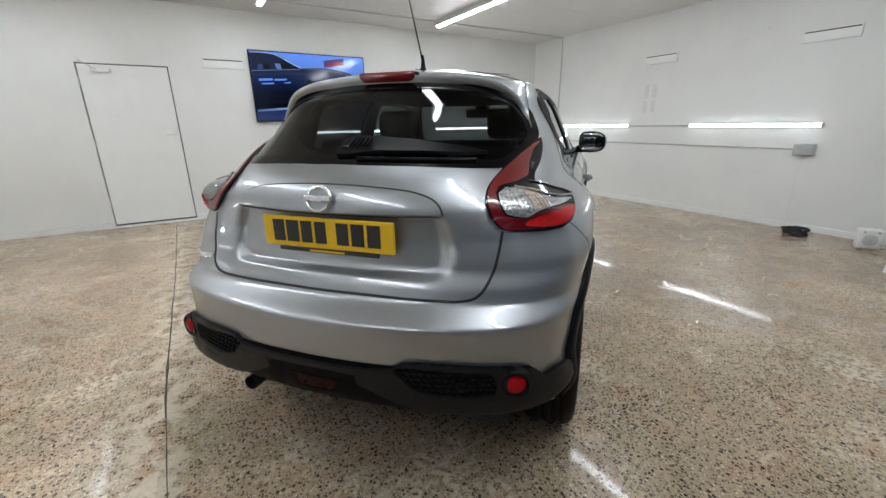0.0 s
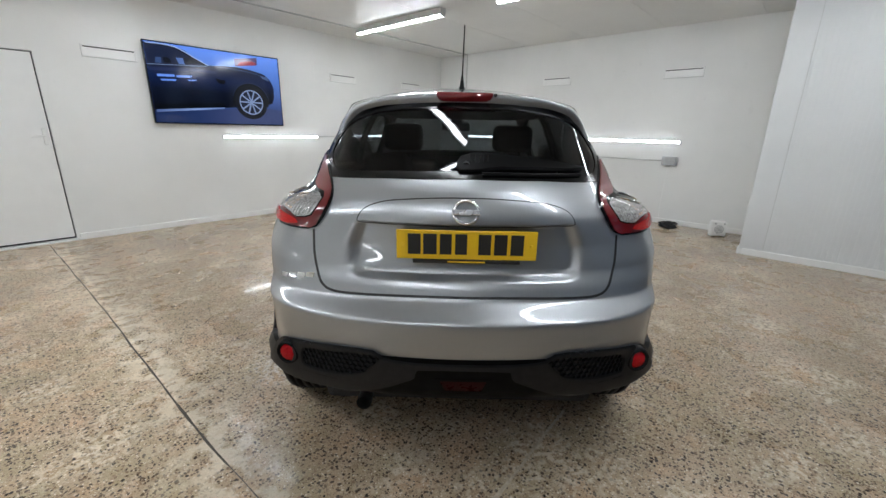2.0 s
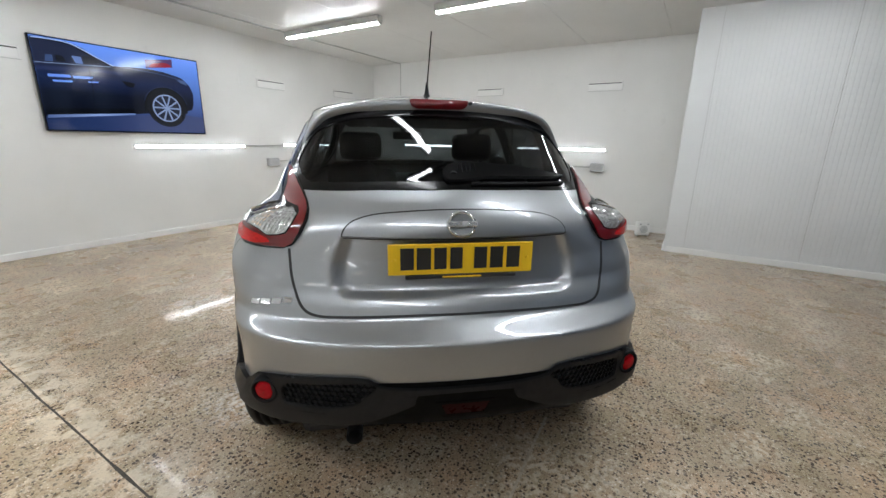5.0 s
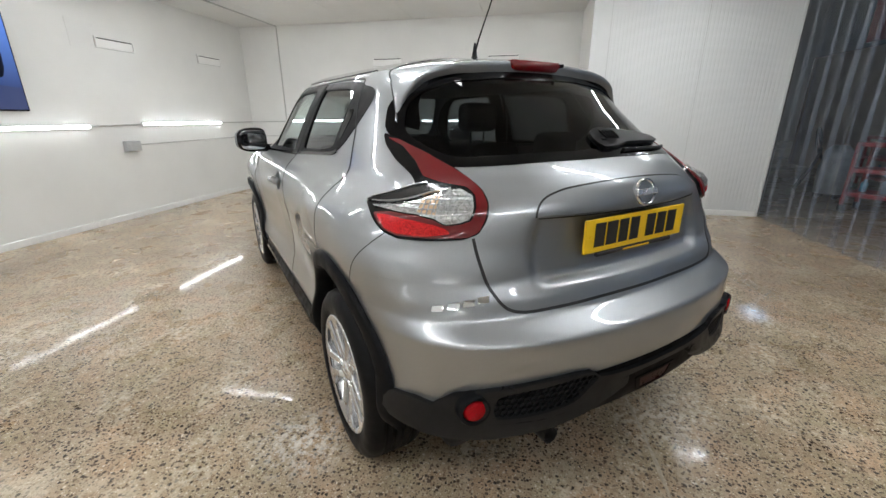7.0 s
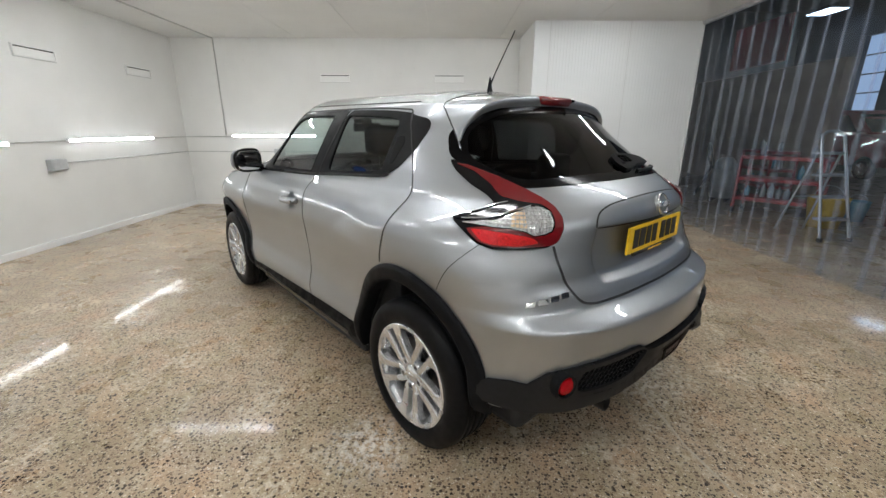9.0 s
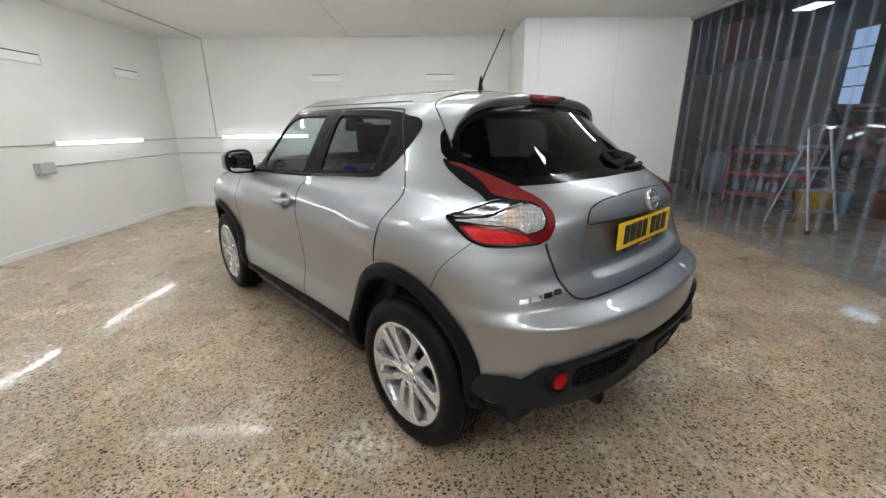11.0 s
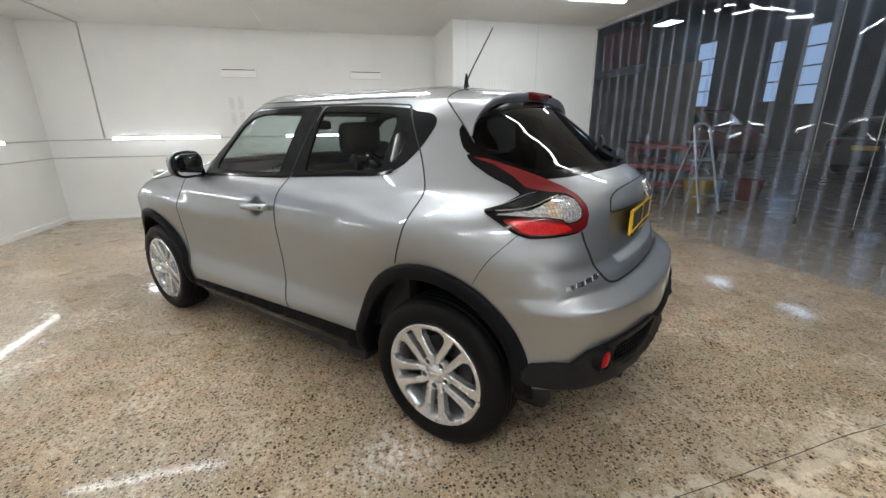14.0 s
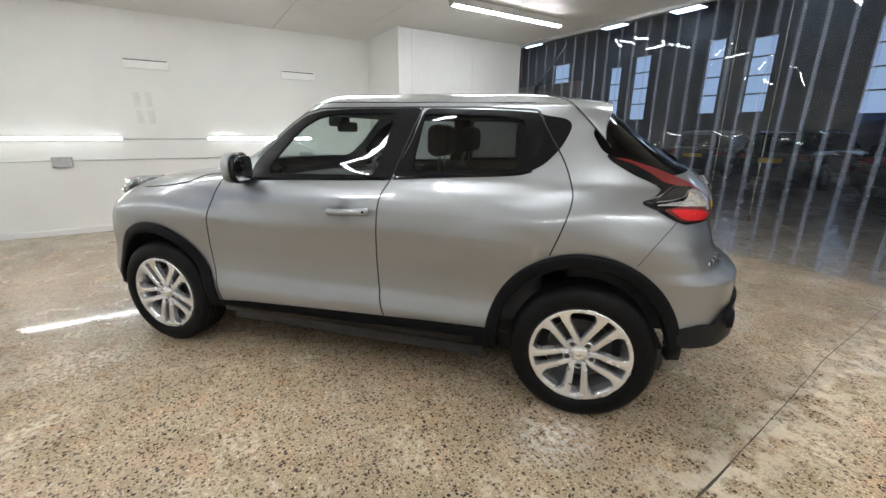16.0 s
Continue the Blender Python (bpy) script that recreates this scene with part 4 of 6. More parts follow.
def side_x(y, z):
    """Half width at a height and a place along the car."""
    w = half_width(y, z)
    a = np.clip((Y_REAR - y) / (Y_REAR - tail_y(z)), 0, 1) ** tail_power(z)
    b = np.clip((y - Y_FRONT) / (nose_y(z) - Y_FRONT), 0, 1) ** nose_power(z)
    return w * np.sqrt(np.maximum(1 - a - b, 0))


def rear_y(x, z):
    """Where the tail lies across the car at a height."""
    y = tail_y(z)
    for _ in range(12):
        q = np.clip(np.abs(x) / half_width(y, z), 0, .9999)
        y = Y_REAR - (Y_REAR - tail_y(z)) * (1 - q * q) ** (1 / tail_power(z))
    return y


def front_y(x, z):
    y = nose_y(z)
    for _ in range(12):
        q = np.clip(np.abs(x) / half_width(y, z), 0, .9999)
        y = Y_FRONT + (nose_y(z) - Y_FRONT) * (1 - q * q) ** (1 / nose_power(z))
    return y


def roof_point(x, y, k):
    """Height of the roof at k, which runs from 0 on the spine to 1 at the rim."""
    q = np.clip((y - .2) / 1.2, 0, 1)
    return RIM + .094 * (1 - k ** (1.75 + 3.5 * q))


def roof_height(x, y):
    """Height of the roof over a place within its rim."""
    lo, hi = 0.0, 1.0
    for _ in range(24):
        k = (lo + hi) / 2
        spine = .45 if y < .45 else min(y, 1.35)
        yy = spine + (y - spine) / max(k, 1e-3)
        reach = side_x(yy, RIM) * k if tail_y(RIM) < yy < nose_y(RIM) else 0
        if abs(x) < reach:
            hi = k
        else:
            lo = k
    return float(roof_point(x, y, hi))


def wrap(theta, z):
    """The tail by angle round the car (degrees, left positive) and height."""
    a = np.radians(np.abs(theta))
    y = Y_REAR - (Y_REAR - tail_y(z)) * np.cos(a) ** (2 / tail_power(z))
    return np.array([-np.sign(theta) * half_width(y, z) * np.sin(a), y, z])


def wrap_pod(theta, z):
    """As wrap(), swelling out where the tail lamps bulge."""
    p = wrap(theta, z)
    out = np.array([p[0], p[1] - .25, 0])
    return p + out / np.linalg.norm(out) * .042 * np.exp(-((np.abs(theta) - 55) / 9.5) ** 2 - ((z - 1.04) / .042) ** 2)


def on_left(y, z):
    return np.array([-side_x(y, z), y, z])


def on_rear(x, z):
    return np.array([x, rear_y(x, z), z])


def mirrored(f):
    return lambda a, b: f(a, b) * np.array([-1, 1, 1])


RECESS = .025


def tail_recess(x, y, z):
    """How deep the number plate's hollow lies at a place on the tail."""
    s = lambda q: np.clip(q, 0, 1) ** 2 * (3 - 2 * np.clip(q, 0, 1))
    side = np.maximum(np.abs(x) - (.437 - .12 * np.clip(z - .93, 0, .1) * 3.3) + .07, 0)
    deep = .07 - np.hypot(side, np.maximum(.82 + .07 - z, 0))
    return RECESS * s(deep / (.020 + .045 * np.clip(side / .05, 0, 1))) * s((1.024 - z) / .012) * (y < -.3)


def slice_half(z, n):
    """Half of the car's outline at a height, tail to nose, in even steps."""
    th = np.linspace(0, math.pi / 2, 260)
    yr = Y_REAR - (Y_REAR - tail_y(z)) * np.cos(th) ** (2 / tail_power(z))
    yf = Y_FRONT + (nose_y(z) - Y_FRONT) * np.sin(th) ** (2 / nose_power(z))
    mid = np.linspace(Y_REAR, Y_FRONT, 60)[1:-1]
    y = np.r_[yr, mid, yf]
    x = np.r_[half_width(yr, z) * np.sin(th), half_width(mid, z), half_width(yf, z) * np.cos(th)]
    d = np.r_[0, np.cumsum(np.hypot(np.diff(x), np.diff(y)))]
    at = np.linspace(0, d[-1], n)
    return np.interp(at, d, x), np.interp(at, d, y)


FRONT_WINDOW = [(1.80, 1.085), (1.845, 1.13), (1.815, 1.2), (1.68, 1.33), (1.56, 1.407), (1.45, 1.433), (1.25, 1.441), (.868, 1.442), (.90, 1.3), (.985, 1.108), (1.3, 1.096)]
REAR_WINDOW = [(.965, 1.110), (.885, 1.28), (.84, 1.442), (.62, 1.436), (.40, 1.426), (.277, 1.414), (.24, 1.402), (.16, 1.391), (.135, 1.376), (.132, 1.35), (.17, 1.272), (.23, 1.205), (.285, 1.173), (.36, 1.153), (.66, 1.131)]
FRONT_PANE = [(1.722, 1.108), (1.728, 1.15), (1.64, 1.266), (1.55, 1.36), (1.46, 1.408), (1.36, 1.424), (1.2, 1.428), (1.0, 1.428), (1.02, 1.33), (1.055, 1.19), (1.078, 1.119)]
REAR_PANE = [(.872, 1.138), (.858, 1.28), (.842, 1.424), (.65, 1.419), (.45, 1.409), (.345, 1.396), (.325, 1.36), (.355, 1.174), (.5, 1.156)]
TAIL_PANE = [(-.55, 1.155), (-.6, 1.2), (-.615, 1.245), (-.572, 1.335), (-.515, 1.385), (-.40, 1.425), (-.2, 1.444), (0, 1.447),
             (.2, 1.444), (.40, 1.425), (.515, 1.385), (.572, 1.335), (.615, 1.245), (.6, 1.2), (.55, 1.155), (.28, 1.17), (0, 1.175), (-.28, 1.17)]
FRONT_DOOR = [(1.03, .385), (1.042, .66), (1.028, .88), (1.013, 1.02), (.98, 1.118), (.86, 1.449), (1.45, 1.449), (1.7, 1.33), (1.86, 1.14), (2.004, 1.093), (2.018, 1.03), (2.06, .92), (2.09, .8), (2.114, .63), (2.1, .45), (2.083, .33)]
REAR_DOOR = [(1.03, .385), (1.042, .66), (1.028, .88), (1.013, 1.02), (.98, 1.118), (.86, 1.449), (.277, 1.427), (.215, 1.325), (.141, 1.203), (.102, 1.1), (.098, 1.045), (.122, .95), (.17, .82), (.3, .74), (.4, .62), (.45, .5), (.457, .38)]
ARCH = ((.015, .36, .44, .47, .378, .402), (2.53, .35, .42, .45, .36, .385))


def patch(name, outline, at, mat, parent, offset=.003, thick=.006, grid=.035, holes=(), bulge=0.0, label="", flip=False):
    """A piece laid on the car's surface: an outline in the surface's own two coordinates, with depth. at maps the two to space."""
    from mathutils.geometry import delaunay_2d_cdt
    outline = np.asarray(outline, float)
    span = np.ptp(outline, axis=0)
    unit = np.array([1.0, 1.0]) if span.max() < 5 else np.array([60.0, 1.0])
    loops = [np.asarray(l, float) / unit for l in (outline, *holes)]
    dense, edges = [], []
    for l in loops:
        start = len(dense)
        for a, b in zip(l, np.roll(l, -1, 0)):
            n = max(1, int(np.hypot(*(b - a)) / (grid * .8)))
            dense += [a + (b - a) * i / n for i in range(n)]
        edges += [(start + i, start + (i + 1) % (len(dense) - start)) for i in range(len(dense) - start)]
    rim = np.array(dense)
    lo, hi = rim.min(0), rim.max(0)
    gx, gy = np.meshgrid(np.arange(lo[0], hi[0], grid), np.arange(lo[1], hi[1], grid))
    gx = gx + (np.arange(gx.shape[0]) % 2)[:, None] * grid / 2
    inner = np.c_[gx.ravel(), gy.ravel()]
    keep = in_polygon(inner[:, 0], inner[:, 1], loops[0])
    for l in loops[1:]:
        keep &= ~in_polygon(inner[:, 0], inner[:, 1], l)
    inner = inner[keep]
    if len(inner):
        near = np.min(np.hypot(inner[:, None, 0] - rim[None, :, 0], inner[:, None, 1] - rim[None, :, 1]), 1)
        inner, near = inner[near > grid * .45], near[near > grid * .45]
    pts = np.vstack([rim, inner]) if len(inner) else rim
    co, _, tris, *_ = delaunay_2d_cdt([Vector(p) for p in pts], edges, [], 0, 1e-7)
    co = np.array([tuple(c) for c in co])
    tris = np.array([t for t in tris if len(t) == 3])
    mid = co[tris].mean(1)
    ok = in_polygon(mid[:, 0], mid[:, 1], loops[0])
    for l in loops[1:]:
        ok &= ~in_polygon(mid[:, 0], mid[:, 1], l)
    tris = tris[ok]
    depth = np.min(np.hypot(co[:, None, 0] - rim[None, :, 0], co[:, None, 1] - rim[None, :, 1]), 1)
    e = 1e-3
    verts, norms = [], []
    for (u, v), d in zip(co, depth):
        U, V = u * unit[0], v * unit[1]
        p = at(U, V)
        n = np.cross(at(U + e * unit[0], V) - at(U - e * unit[0], V), at(U, V + e) - at(U, V - e))
        n = n / (np.linalg.norm(n) + 1e-12)
        if n @ (p - np.array([0, 1.2, .7])) < 0:
            n = -n
        verts.append(p + n * (offset + bulge * min(1, d / .04)))
        norms.append(n)
    verts, norms = np.array(verts), np.array(norms)
    faces = []
    for a, b, c in tris:
        n = np.cross(verts[b] - verts[a], verts[c] - verts[a])
        faces.append((a, b, c) if n @ norms[a] > 0 else (a, c, b))
    # the skirt that gives the piece its thickness
    count = {}
    for t in faces:
        for i in range(3):
            count[(t[i], t[(i + 1) % 3])] = 1
    open_edges = [k for k in count if (k[1], k[0]) not in count]
    low, allv, alln = {}, list(verts), list(norms)
    for a, b in open_edges:
        for i in (a, b):
            if i not in low:
                low[i] = len(allv)
                allv.append(verts[i] - norms[i] * thick)
                alln.append(norms[i])
        faces.append((b, a, low[a], low[b]))
    return mesh_object(name, allv, faces, mat, parent, label, smooth=True, normals=alln)


def strip(name, line, at, mat, parent, width=.007, lift=.002, label=""):
    """A narrow band along a curve on the car's surface, standing a hair proud."""
    pts = np.array([at(u, v) for u, v in line])
    e = 1e-3
    verts, faces, norms = [], [], []
    for i, (u, v) in enumerate(line):
        n = np.cross(at(u + e, v) - at(u - e, v), at(u, v + e) - at(u, v - e))
        n /= np.linalg.norm(n) + 1e-12
        if n @ (pts[i] - np.array([0, 1.2, .7])) < 0:
            n = -n
        d = pts[min(i + 1, len(pts) - 1)] - pts[max(i - 1, 0)]
        s = np.cross(n, d / (np.linalg.norm(d) + 1e-12)) * width / 2
        verts += [pts[i] + s - n * .002, pts[i] + s + n * lift, pts[i] - s + n * lift, pts[i] - s - n * .002]
    for i in range(len(line) - 1):
        a, b = 4 * i, 4 * i + 4
        for k in range(3):
            faces.append((a + k, a + k + 1, b + k + 1, b + k))
    return mesh_object(name, verts, faces, mat, parent, label)


def build_body(car):
    """The shell, cut open for windows and wheels and split into the panels that come apart."""
    n = 290
    zs = np.unique(np.r_[np.arange(.28, .69, .0145), np.arange(.69, .86, .004), np.arange(.86, .94, .0125), np.arange(.94, 1.13, .0062), np.arange(1.13, RIM, .0125), RIM])
    rings = []
    for z in zs:
        x, y = slice_half(z, n)
        ring = np.c_[np.r_[-x[::-1], x[1:-1]], np.r_[y[::-1], y[1:-1]], np.full(2 * n - 2, z)]
        ring[:, 1] += tail_recess(ring[:, 0], ring[:, 1], ring[:, 2])
        rings.append(ring)
    top = rings[-1]
    for k in (.985, .965, .94, .9, .85, .79, .72, .64, .55, .45, .35, .25, .15, .07):
        spine = np.clip(top[:, 1], .45, 1.35)
        ring = np.c_[top[:, 0] * k, spine + (top[:, 1] - spine) * k, np.zeros(len(top))]
        ring[:, 2] = roof_point(ring[:, 0], ring[:, 1], k)
        rings.append(ring)
    m = 2 * n - 2
    verts = np.vstack(rings)
    idx = np.arange(len(rings) * m).reshape(len(rings), m)
    a, b = idx[:-1], idx[1:]
    quads = np.stack([a, np.roll(a, -1, 1), np.roll(b, -1, 1), b], -1).reshape(-1, 4)
    fn = np.cross(verts[quads[:, 2]] - verts[quads[:, 0]], verts[quads[:, 3]] - verts[quads[:, 1]])
    mid = verts[quads].mean(1)
    if (fn * (mid - [0, 1.2, .7])).sum(1).mean() < 0:
        quads, fn = quads[:, ::-1], -fn
    vn = np.zeros_like(verts)
    for i in range(4):
        np.add.at(vn, quads[:, i], fn)
    vn /= np.linalg.norm(vn, axis=1, keepdims=True) + 1e-12
    x, y, z = mid.T
    flank_side = np.abs(x) > .35
    cut = np.zeros(len(quads), bool)
    for poly in (FRONT_WINDOW, REAR_WINDOW):
        cut |= in_polygon(y, z, poly) & flank_side & (z < RIM)
    cut |= in_polygon(x, z, TAIL_PANE) & (y < .12) & (z < RIM)
    cut |= (z > 1.14) & (z < 1.44) & (np.abs(x) < flank(z) * .87) & (y > 1.4)
    cut |= (((y - 1.187) / .064) ** 2 + ((z - .938) / .055) ** 2 < 1) & flank_side
    for cy, cz, _, _, ry, rz in ARCH:
        cut |= (((y - cy) / (ry + .02)) ** 2 + ((z - cz) / (rz + .02)) ** 2 < 1) & flank_side
    cut |= (z < .415) & (y < -.3)
    groups = {"shell": np.ones(len(quads), bool)}
    taken = cut.copy()

    def take(name, mask):
        mask = mask & ~taken
        groups[name] = mask
        taken[mask] = True

    take("front_door_left", in_polygon(y, z, FRONT_DOOR) & (x < -.35))
    take("front_door_right", in_polygon(y, z, FRONT_DOOR) & (x > .35))
    take("rear_door_left", in_polygon(y, z, REAR_DOOR) & (x < -.35))
    take("rear_door_right", in_polygon(y, z, REAR_DOOR) & (x > .35))
    gate = [(-.57, .97), (-.55, .843), (-.52, .789), (-.472, .772), (0, .776), (.472, .772), (.52, .789), (.55, .843), (.57, .97), (.5, 1.04), (.5, 1.1), (.54, 1.15), (0, 1.2), (-.54, 1.15), (-.5, 1.1), (-.5, 1.04)]
    take("tailgate", in_polygon(x, z, gate) & (y < -.2))
    take("rear_bumper", (y < -.15) & (z < .8 + np.clip((np.abs(x) - .5) * .8, 0, .2)) & (y < -.19 - (z - .79) * .7))
    take("bonnet", (y > 2.05) & (z > .93) & (z < 1.13) & (np.abs(x) < .62))
    take("front_bumper", (y > 2.95) & (z < .75))
    groups["shell"] = ~taken
    names = {"front_door_left": "front_door", "front_door_right": "front_door", "rear_door_left": "rear_door", "rear_door_right": "rear_door"}
    made = {}
    for name, mask in groups.items():
        q = quads[mask]
        used, inv = np.unique(q, return_inverse=True)
        made[name] = mesh_object(names.get(name, name), verts[used], inv.reshape(-1, 4), PAINT, car, smooth=True, normals=vn[used])
    return made


def build_glazing(car, body):
    """Side windows in their black frames, tail and front screens."""
    for f, side in ((on_left, "left"), (mirrored(on_left), "right")):
        fw, rw = rounded(FRONT_WINDOW, .03), rounded(REAR_WINDOW, .03)
        fp, rp = rounded(FRONT_PANE, .02), rounded(REAR_PANE, .02)
        front, rear = body["front_door_" + side], body["rear_door_" + side]
        patch("window_frame", grown(fw, .010), f, BLACK_SATIN, front, .003, .014, holes=[fp], label="black window frame")
        patch("window_frame", grown(rw, .008), f, BLACK_SATIN, rear, .003, .014, holes=[rp], label="black window frame and pillar panel")
        patch("window_pane", grown(fp, .006), f, GLASS_CLEAR, front, -.004, .002, label="clear side window")
        patch("window_pane", grown(rp, .006), f, GLASS_SIDE, rear, -.004, .002, label="dark privacy window")
        slot = [(.308, 1.198), (.310, 1.318), (.258, 1.324), (.243, 1.297), (.278, 1.212)]
        patch("handle_slot", rounded(slot, .012), f, GLOSS_BLACK, rear, .005, .004, bulge=.004, label="gloss black hidden door handle")
        strip("weather_strip", smooth_line([(1.83, 1.075), (1.4, 1.09), (.98, 1.106)], 8), f, GLOSS_BLACK, front, .014, .007)
        strip("weather_strip", smooth_line([(.96, 1.108), (.66, 1.128), (.37, 1.146), (.285, 1.165)], 8), f, GLOSS_BLACK, rear, .014, .007)
    patch("rear_window", rounded(TAIL_PANE, .03), on_rear, GLASS_DARK, car, -.001, .003, .04, label="dark tinted rear window")
    inner = rounded([(p[0] * .95, 1.305 + (p[1] - 1.305) * .88) for p in TAIL_PANE], .03)
    patch("rear_window_border", grown(rounded(TAIL_PANE, .03), .008), on_rear, WINDOW_BORDER, car, .002, .008, .03, holes=[inner], label="black window border")
    screen = []
    for z in np.linspace(1.12, 1.45, 8):
        screen.append((-flank(z) * .885, z))
    screen += [(-x, z) for x, z in screen[::-1]]
    patch("windscreen", screen, lambda x, z: np.array([x, front_y(x, z), z]), GLASS_CLEAR, car, -.002, .003, .05)


def grown(loop, by):
    """An outline moved outwards."""
    loop = np.asarray(loop, float)
    d = np.roll(loop, -1, 0) - np.roll(loop, 1, 0)
    n = np.c_[d[:, 1], -d[:, 0]]
    n /= np.linalg.norm(n, axis=1, keepdims=True) + 1e-12
    area = np.sum(loop[:, 0] * np.roll(loop[:, 1], -1) - loop[:, 1] * np.roll(loop[:, 0], -1))
    return loop + n * by * (1 if area > 0 else -1)


def build_seams(car):
    """The dark gaps between panels."""
    for f in (on_left, mirrored(on_left)):
        lines = [
            [(.862, 1.46), (.975, 1.118), (1.013, 1.021), (1.028, .881), (1.042, .664), (1.027, .478), (1.002, .39)],
            [(.28, 1.427), (.215, 1.325), (.141, 1.203), (.102, 1.1), (.097, 1.043), (.122, .951), (.172, .81)],
            [(2.0, 1.095), (2.018, 1.031), (2.057, .923), (2.089, .807), (2.114, .632), (2.1, .453), (2.083, .33)],
            [(1.86, 1.19), (1.72, 1.335), (1.60, 1.42), (1.50, 1.449), (1.40, 1.457), (.86, 1.457), (.55, 1.452), (.33, 1.440), (.285, 1.434), (.268, 1.418), (.25, 1.39)],
        ]
        for line in lines[:3]:
            strip("panel_gap", smooth_line(line, 7), f, SEAM, car, .0068, .0014)
        strip("panel_gap", smooth_line(lines[3], 7), f, SEAM, car, .007, .003)
        strip("pillar_gap", smooth_line([(.862, 1.45), (.9, 1.33), (.975, 1.112)], 8), f, SEAM, car, .005, .0046)
        strip("pillar_gap", smooth_line([(.272, 1.418), (.24, 1.365), (.2, 1.30), (.17, 1.255)], 8), f, SEAM, car, .005, .0046)
        strip("panel_gap", smooth_line([(-.33, .98), (-.249, .888), (-.19, .792)], 6), f, SEAM, car, .003, .0008)
    strip("panel_gap", smooth_line([(-.568, .972), (-.562, .902), (-.549, .843), (-.52, .79), (-.472, .771), (-.376, .77), (-.171, .774), (0, .774), (.171, .774), (.376, .77), (.472, .771), (.52, .79), (.549, .843), (.562, .902), (.568, .972)], 8), on_rear, SEAM, car, .009, .0015)


LAMP = [(71.9, 1.048), (67.9, 1.060), (63.6, 1.08), (60.0, 1.098), (61.3, 1.126), (64.8, 1.160), (67.6, 1.205), (68.3, 1.236), (64.1, 1.224), (54.8, 1.183), (49.2, 1.147), (46.3, 1.121), (43.3, 1.091), (41.3, 1.061), (40.7, 1.021), (42.1, .986), (45.6, .972), (53.7, .968), (61.3, .969), (65.0, .983), (68.6, 1.02)]
LAMP_BLADE = [(66.4, 1.222), (61.6, 1.198), (58.6, 1.155), (57.8, 1.116), (53, 1.101), (46.8, 1.094), (44.6, 1.076), (43.8, 1.048), (44.2, 1.02), (46.2, 1.013), (49.7, 1.011), (52.3, 1.026), (56.1, 1.032), (62.8, 1.031),
              (67.6, 1.021), (64.4, .987), (61.1, .975), (54, .974), (44.3, .975), (42, .99), (41.2, 1.02), (41.4, 1.055), (43.2, 1.087), (46, 1.117), (49.3, 1.143), (55, 1.18), (62.4, 1.216)]
LAMP_SMOKE = [(71.5, 1.046), (66.7, 1.064), (61.9, 1.084), (58.7, 1.094), (53, 1.097), (48.2, 1.091), (52.6, 1.081), (57, 1.065), (61, 1.051), (66, 1.044)]
LAMP_CLEAR_AREA = [(56.6, 1.063), (52.5, 1.079), (48.3, 1.088), (45.2, 1.073), (44.4, 1.047), (44.8, 1.023), (46.7, 1.017), (49.7, 1.015), (52.3, 1.029), (56.1, 1.035), (62, 1.034), (69, 1.036), (64, 1.044), (60, 1.050)]
LAMP_LOW = [(66, 1.018), (62.8, 1.022), (56.1, 1.023), (52.3, 1.017), (49.7, 1.006), (48.5, .99), (54, .981), (61, .982), (63.4, .99)]


def build_tail_lamps(car):
    for f in (wrap_pod, mirrored(wrap_pod)):
        lamp = patch("tail_lamp", grown_angle(rounded(LAMP, .012), .003), f, GLOSS_BLACK, car, .006, .016, .018, bulge=.006, label="boomerang tail lamp, red and clear")
        patch("brake_blade", rounded(LAMP_BLADE, .008), f, LAMP_RED, lamp, .013, .008, .018, bulge=.008, label="red lens sweeping round the lamp")
        patch("low_lens", rounded(LAMP_LOW, .008), f, LAMP_RED_GRID, lamp, .0195, .004, .016, bulge=.002, label="red lower lens with fine grid")
        patch("reflector_bowl", rounded(LAMP_CLEAR_AREA, .006), f, LAMP_SILVER, lamp, .013, .006, .012, label="silver lamp reflector")
        patch("smoked_cover", rounded(LAMP_SMOKE, .005), f, LAMP_SMOKED, lamp, .014, .006, .014, bulge=.005, label="dark smoked cover")
        strip("chrome_edge", smooth_line([(69, 1.042), (64, 1.048), (59.5, 1.057), (55, 1.073), (50.5, 1.085)], 8), f, CHROME, lamp, .003, .0212)
        strip("chrome_edge", smooth_line([(70, 1.05), (65, 1.067), (60, 1.087), (56.5, 1.095)], 8), f, CHROME, lamp, .0025, .0205)
        patch("indicator", rounded([(56, 1.038), (56, 1.066), (52.6, 1.077), (52.2, 1.034)], .004), f, LAMP_AMBER, lamp, .0145, .003, .02, label="amber indicator")
        clear = np.array(LAMP_CLEAR_AREA)
        for th in np.arange(45.6, 57, 1.05):
            zs = np.linspace(1.0, 1.1, 60)
            zs = zs[in_polygon(np.full(60, th), zs, clear)]
            if len(zs) > 6:
                strip("lens_rib", [(th, z) for z in np.linspace(zs[1], zs[-2], 6)], f, LAMP_SILVER, lamp, .0025, .0175)
        for z in np.arange(1.024, 1.085, .0095):
            ths = np.linspace(44, 66, 90)
            ths = ths[in_polygon(ths, np.full(90, z), clear)]
            if len(ths) > 6:
                strip("lens_rib", [(th, z) for th in np.linspace(ths[1], ths[-2], 8)], f, LAMP_SILVER, lamp, .0025, .0170)
        patch("clear_lens", grown_angle(rounded(LAMP_CLEAR_AREA, .006), .001), f, LAMP_CLEAR, lamp, .017, .003, .018, bulge=.006)


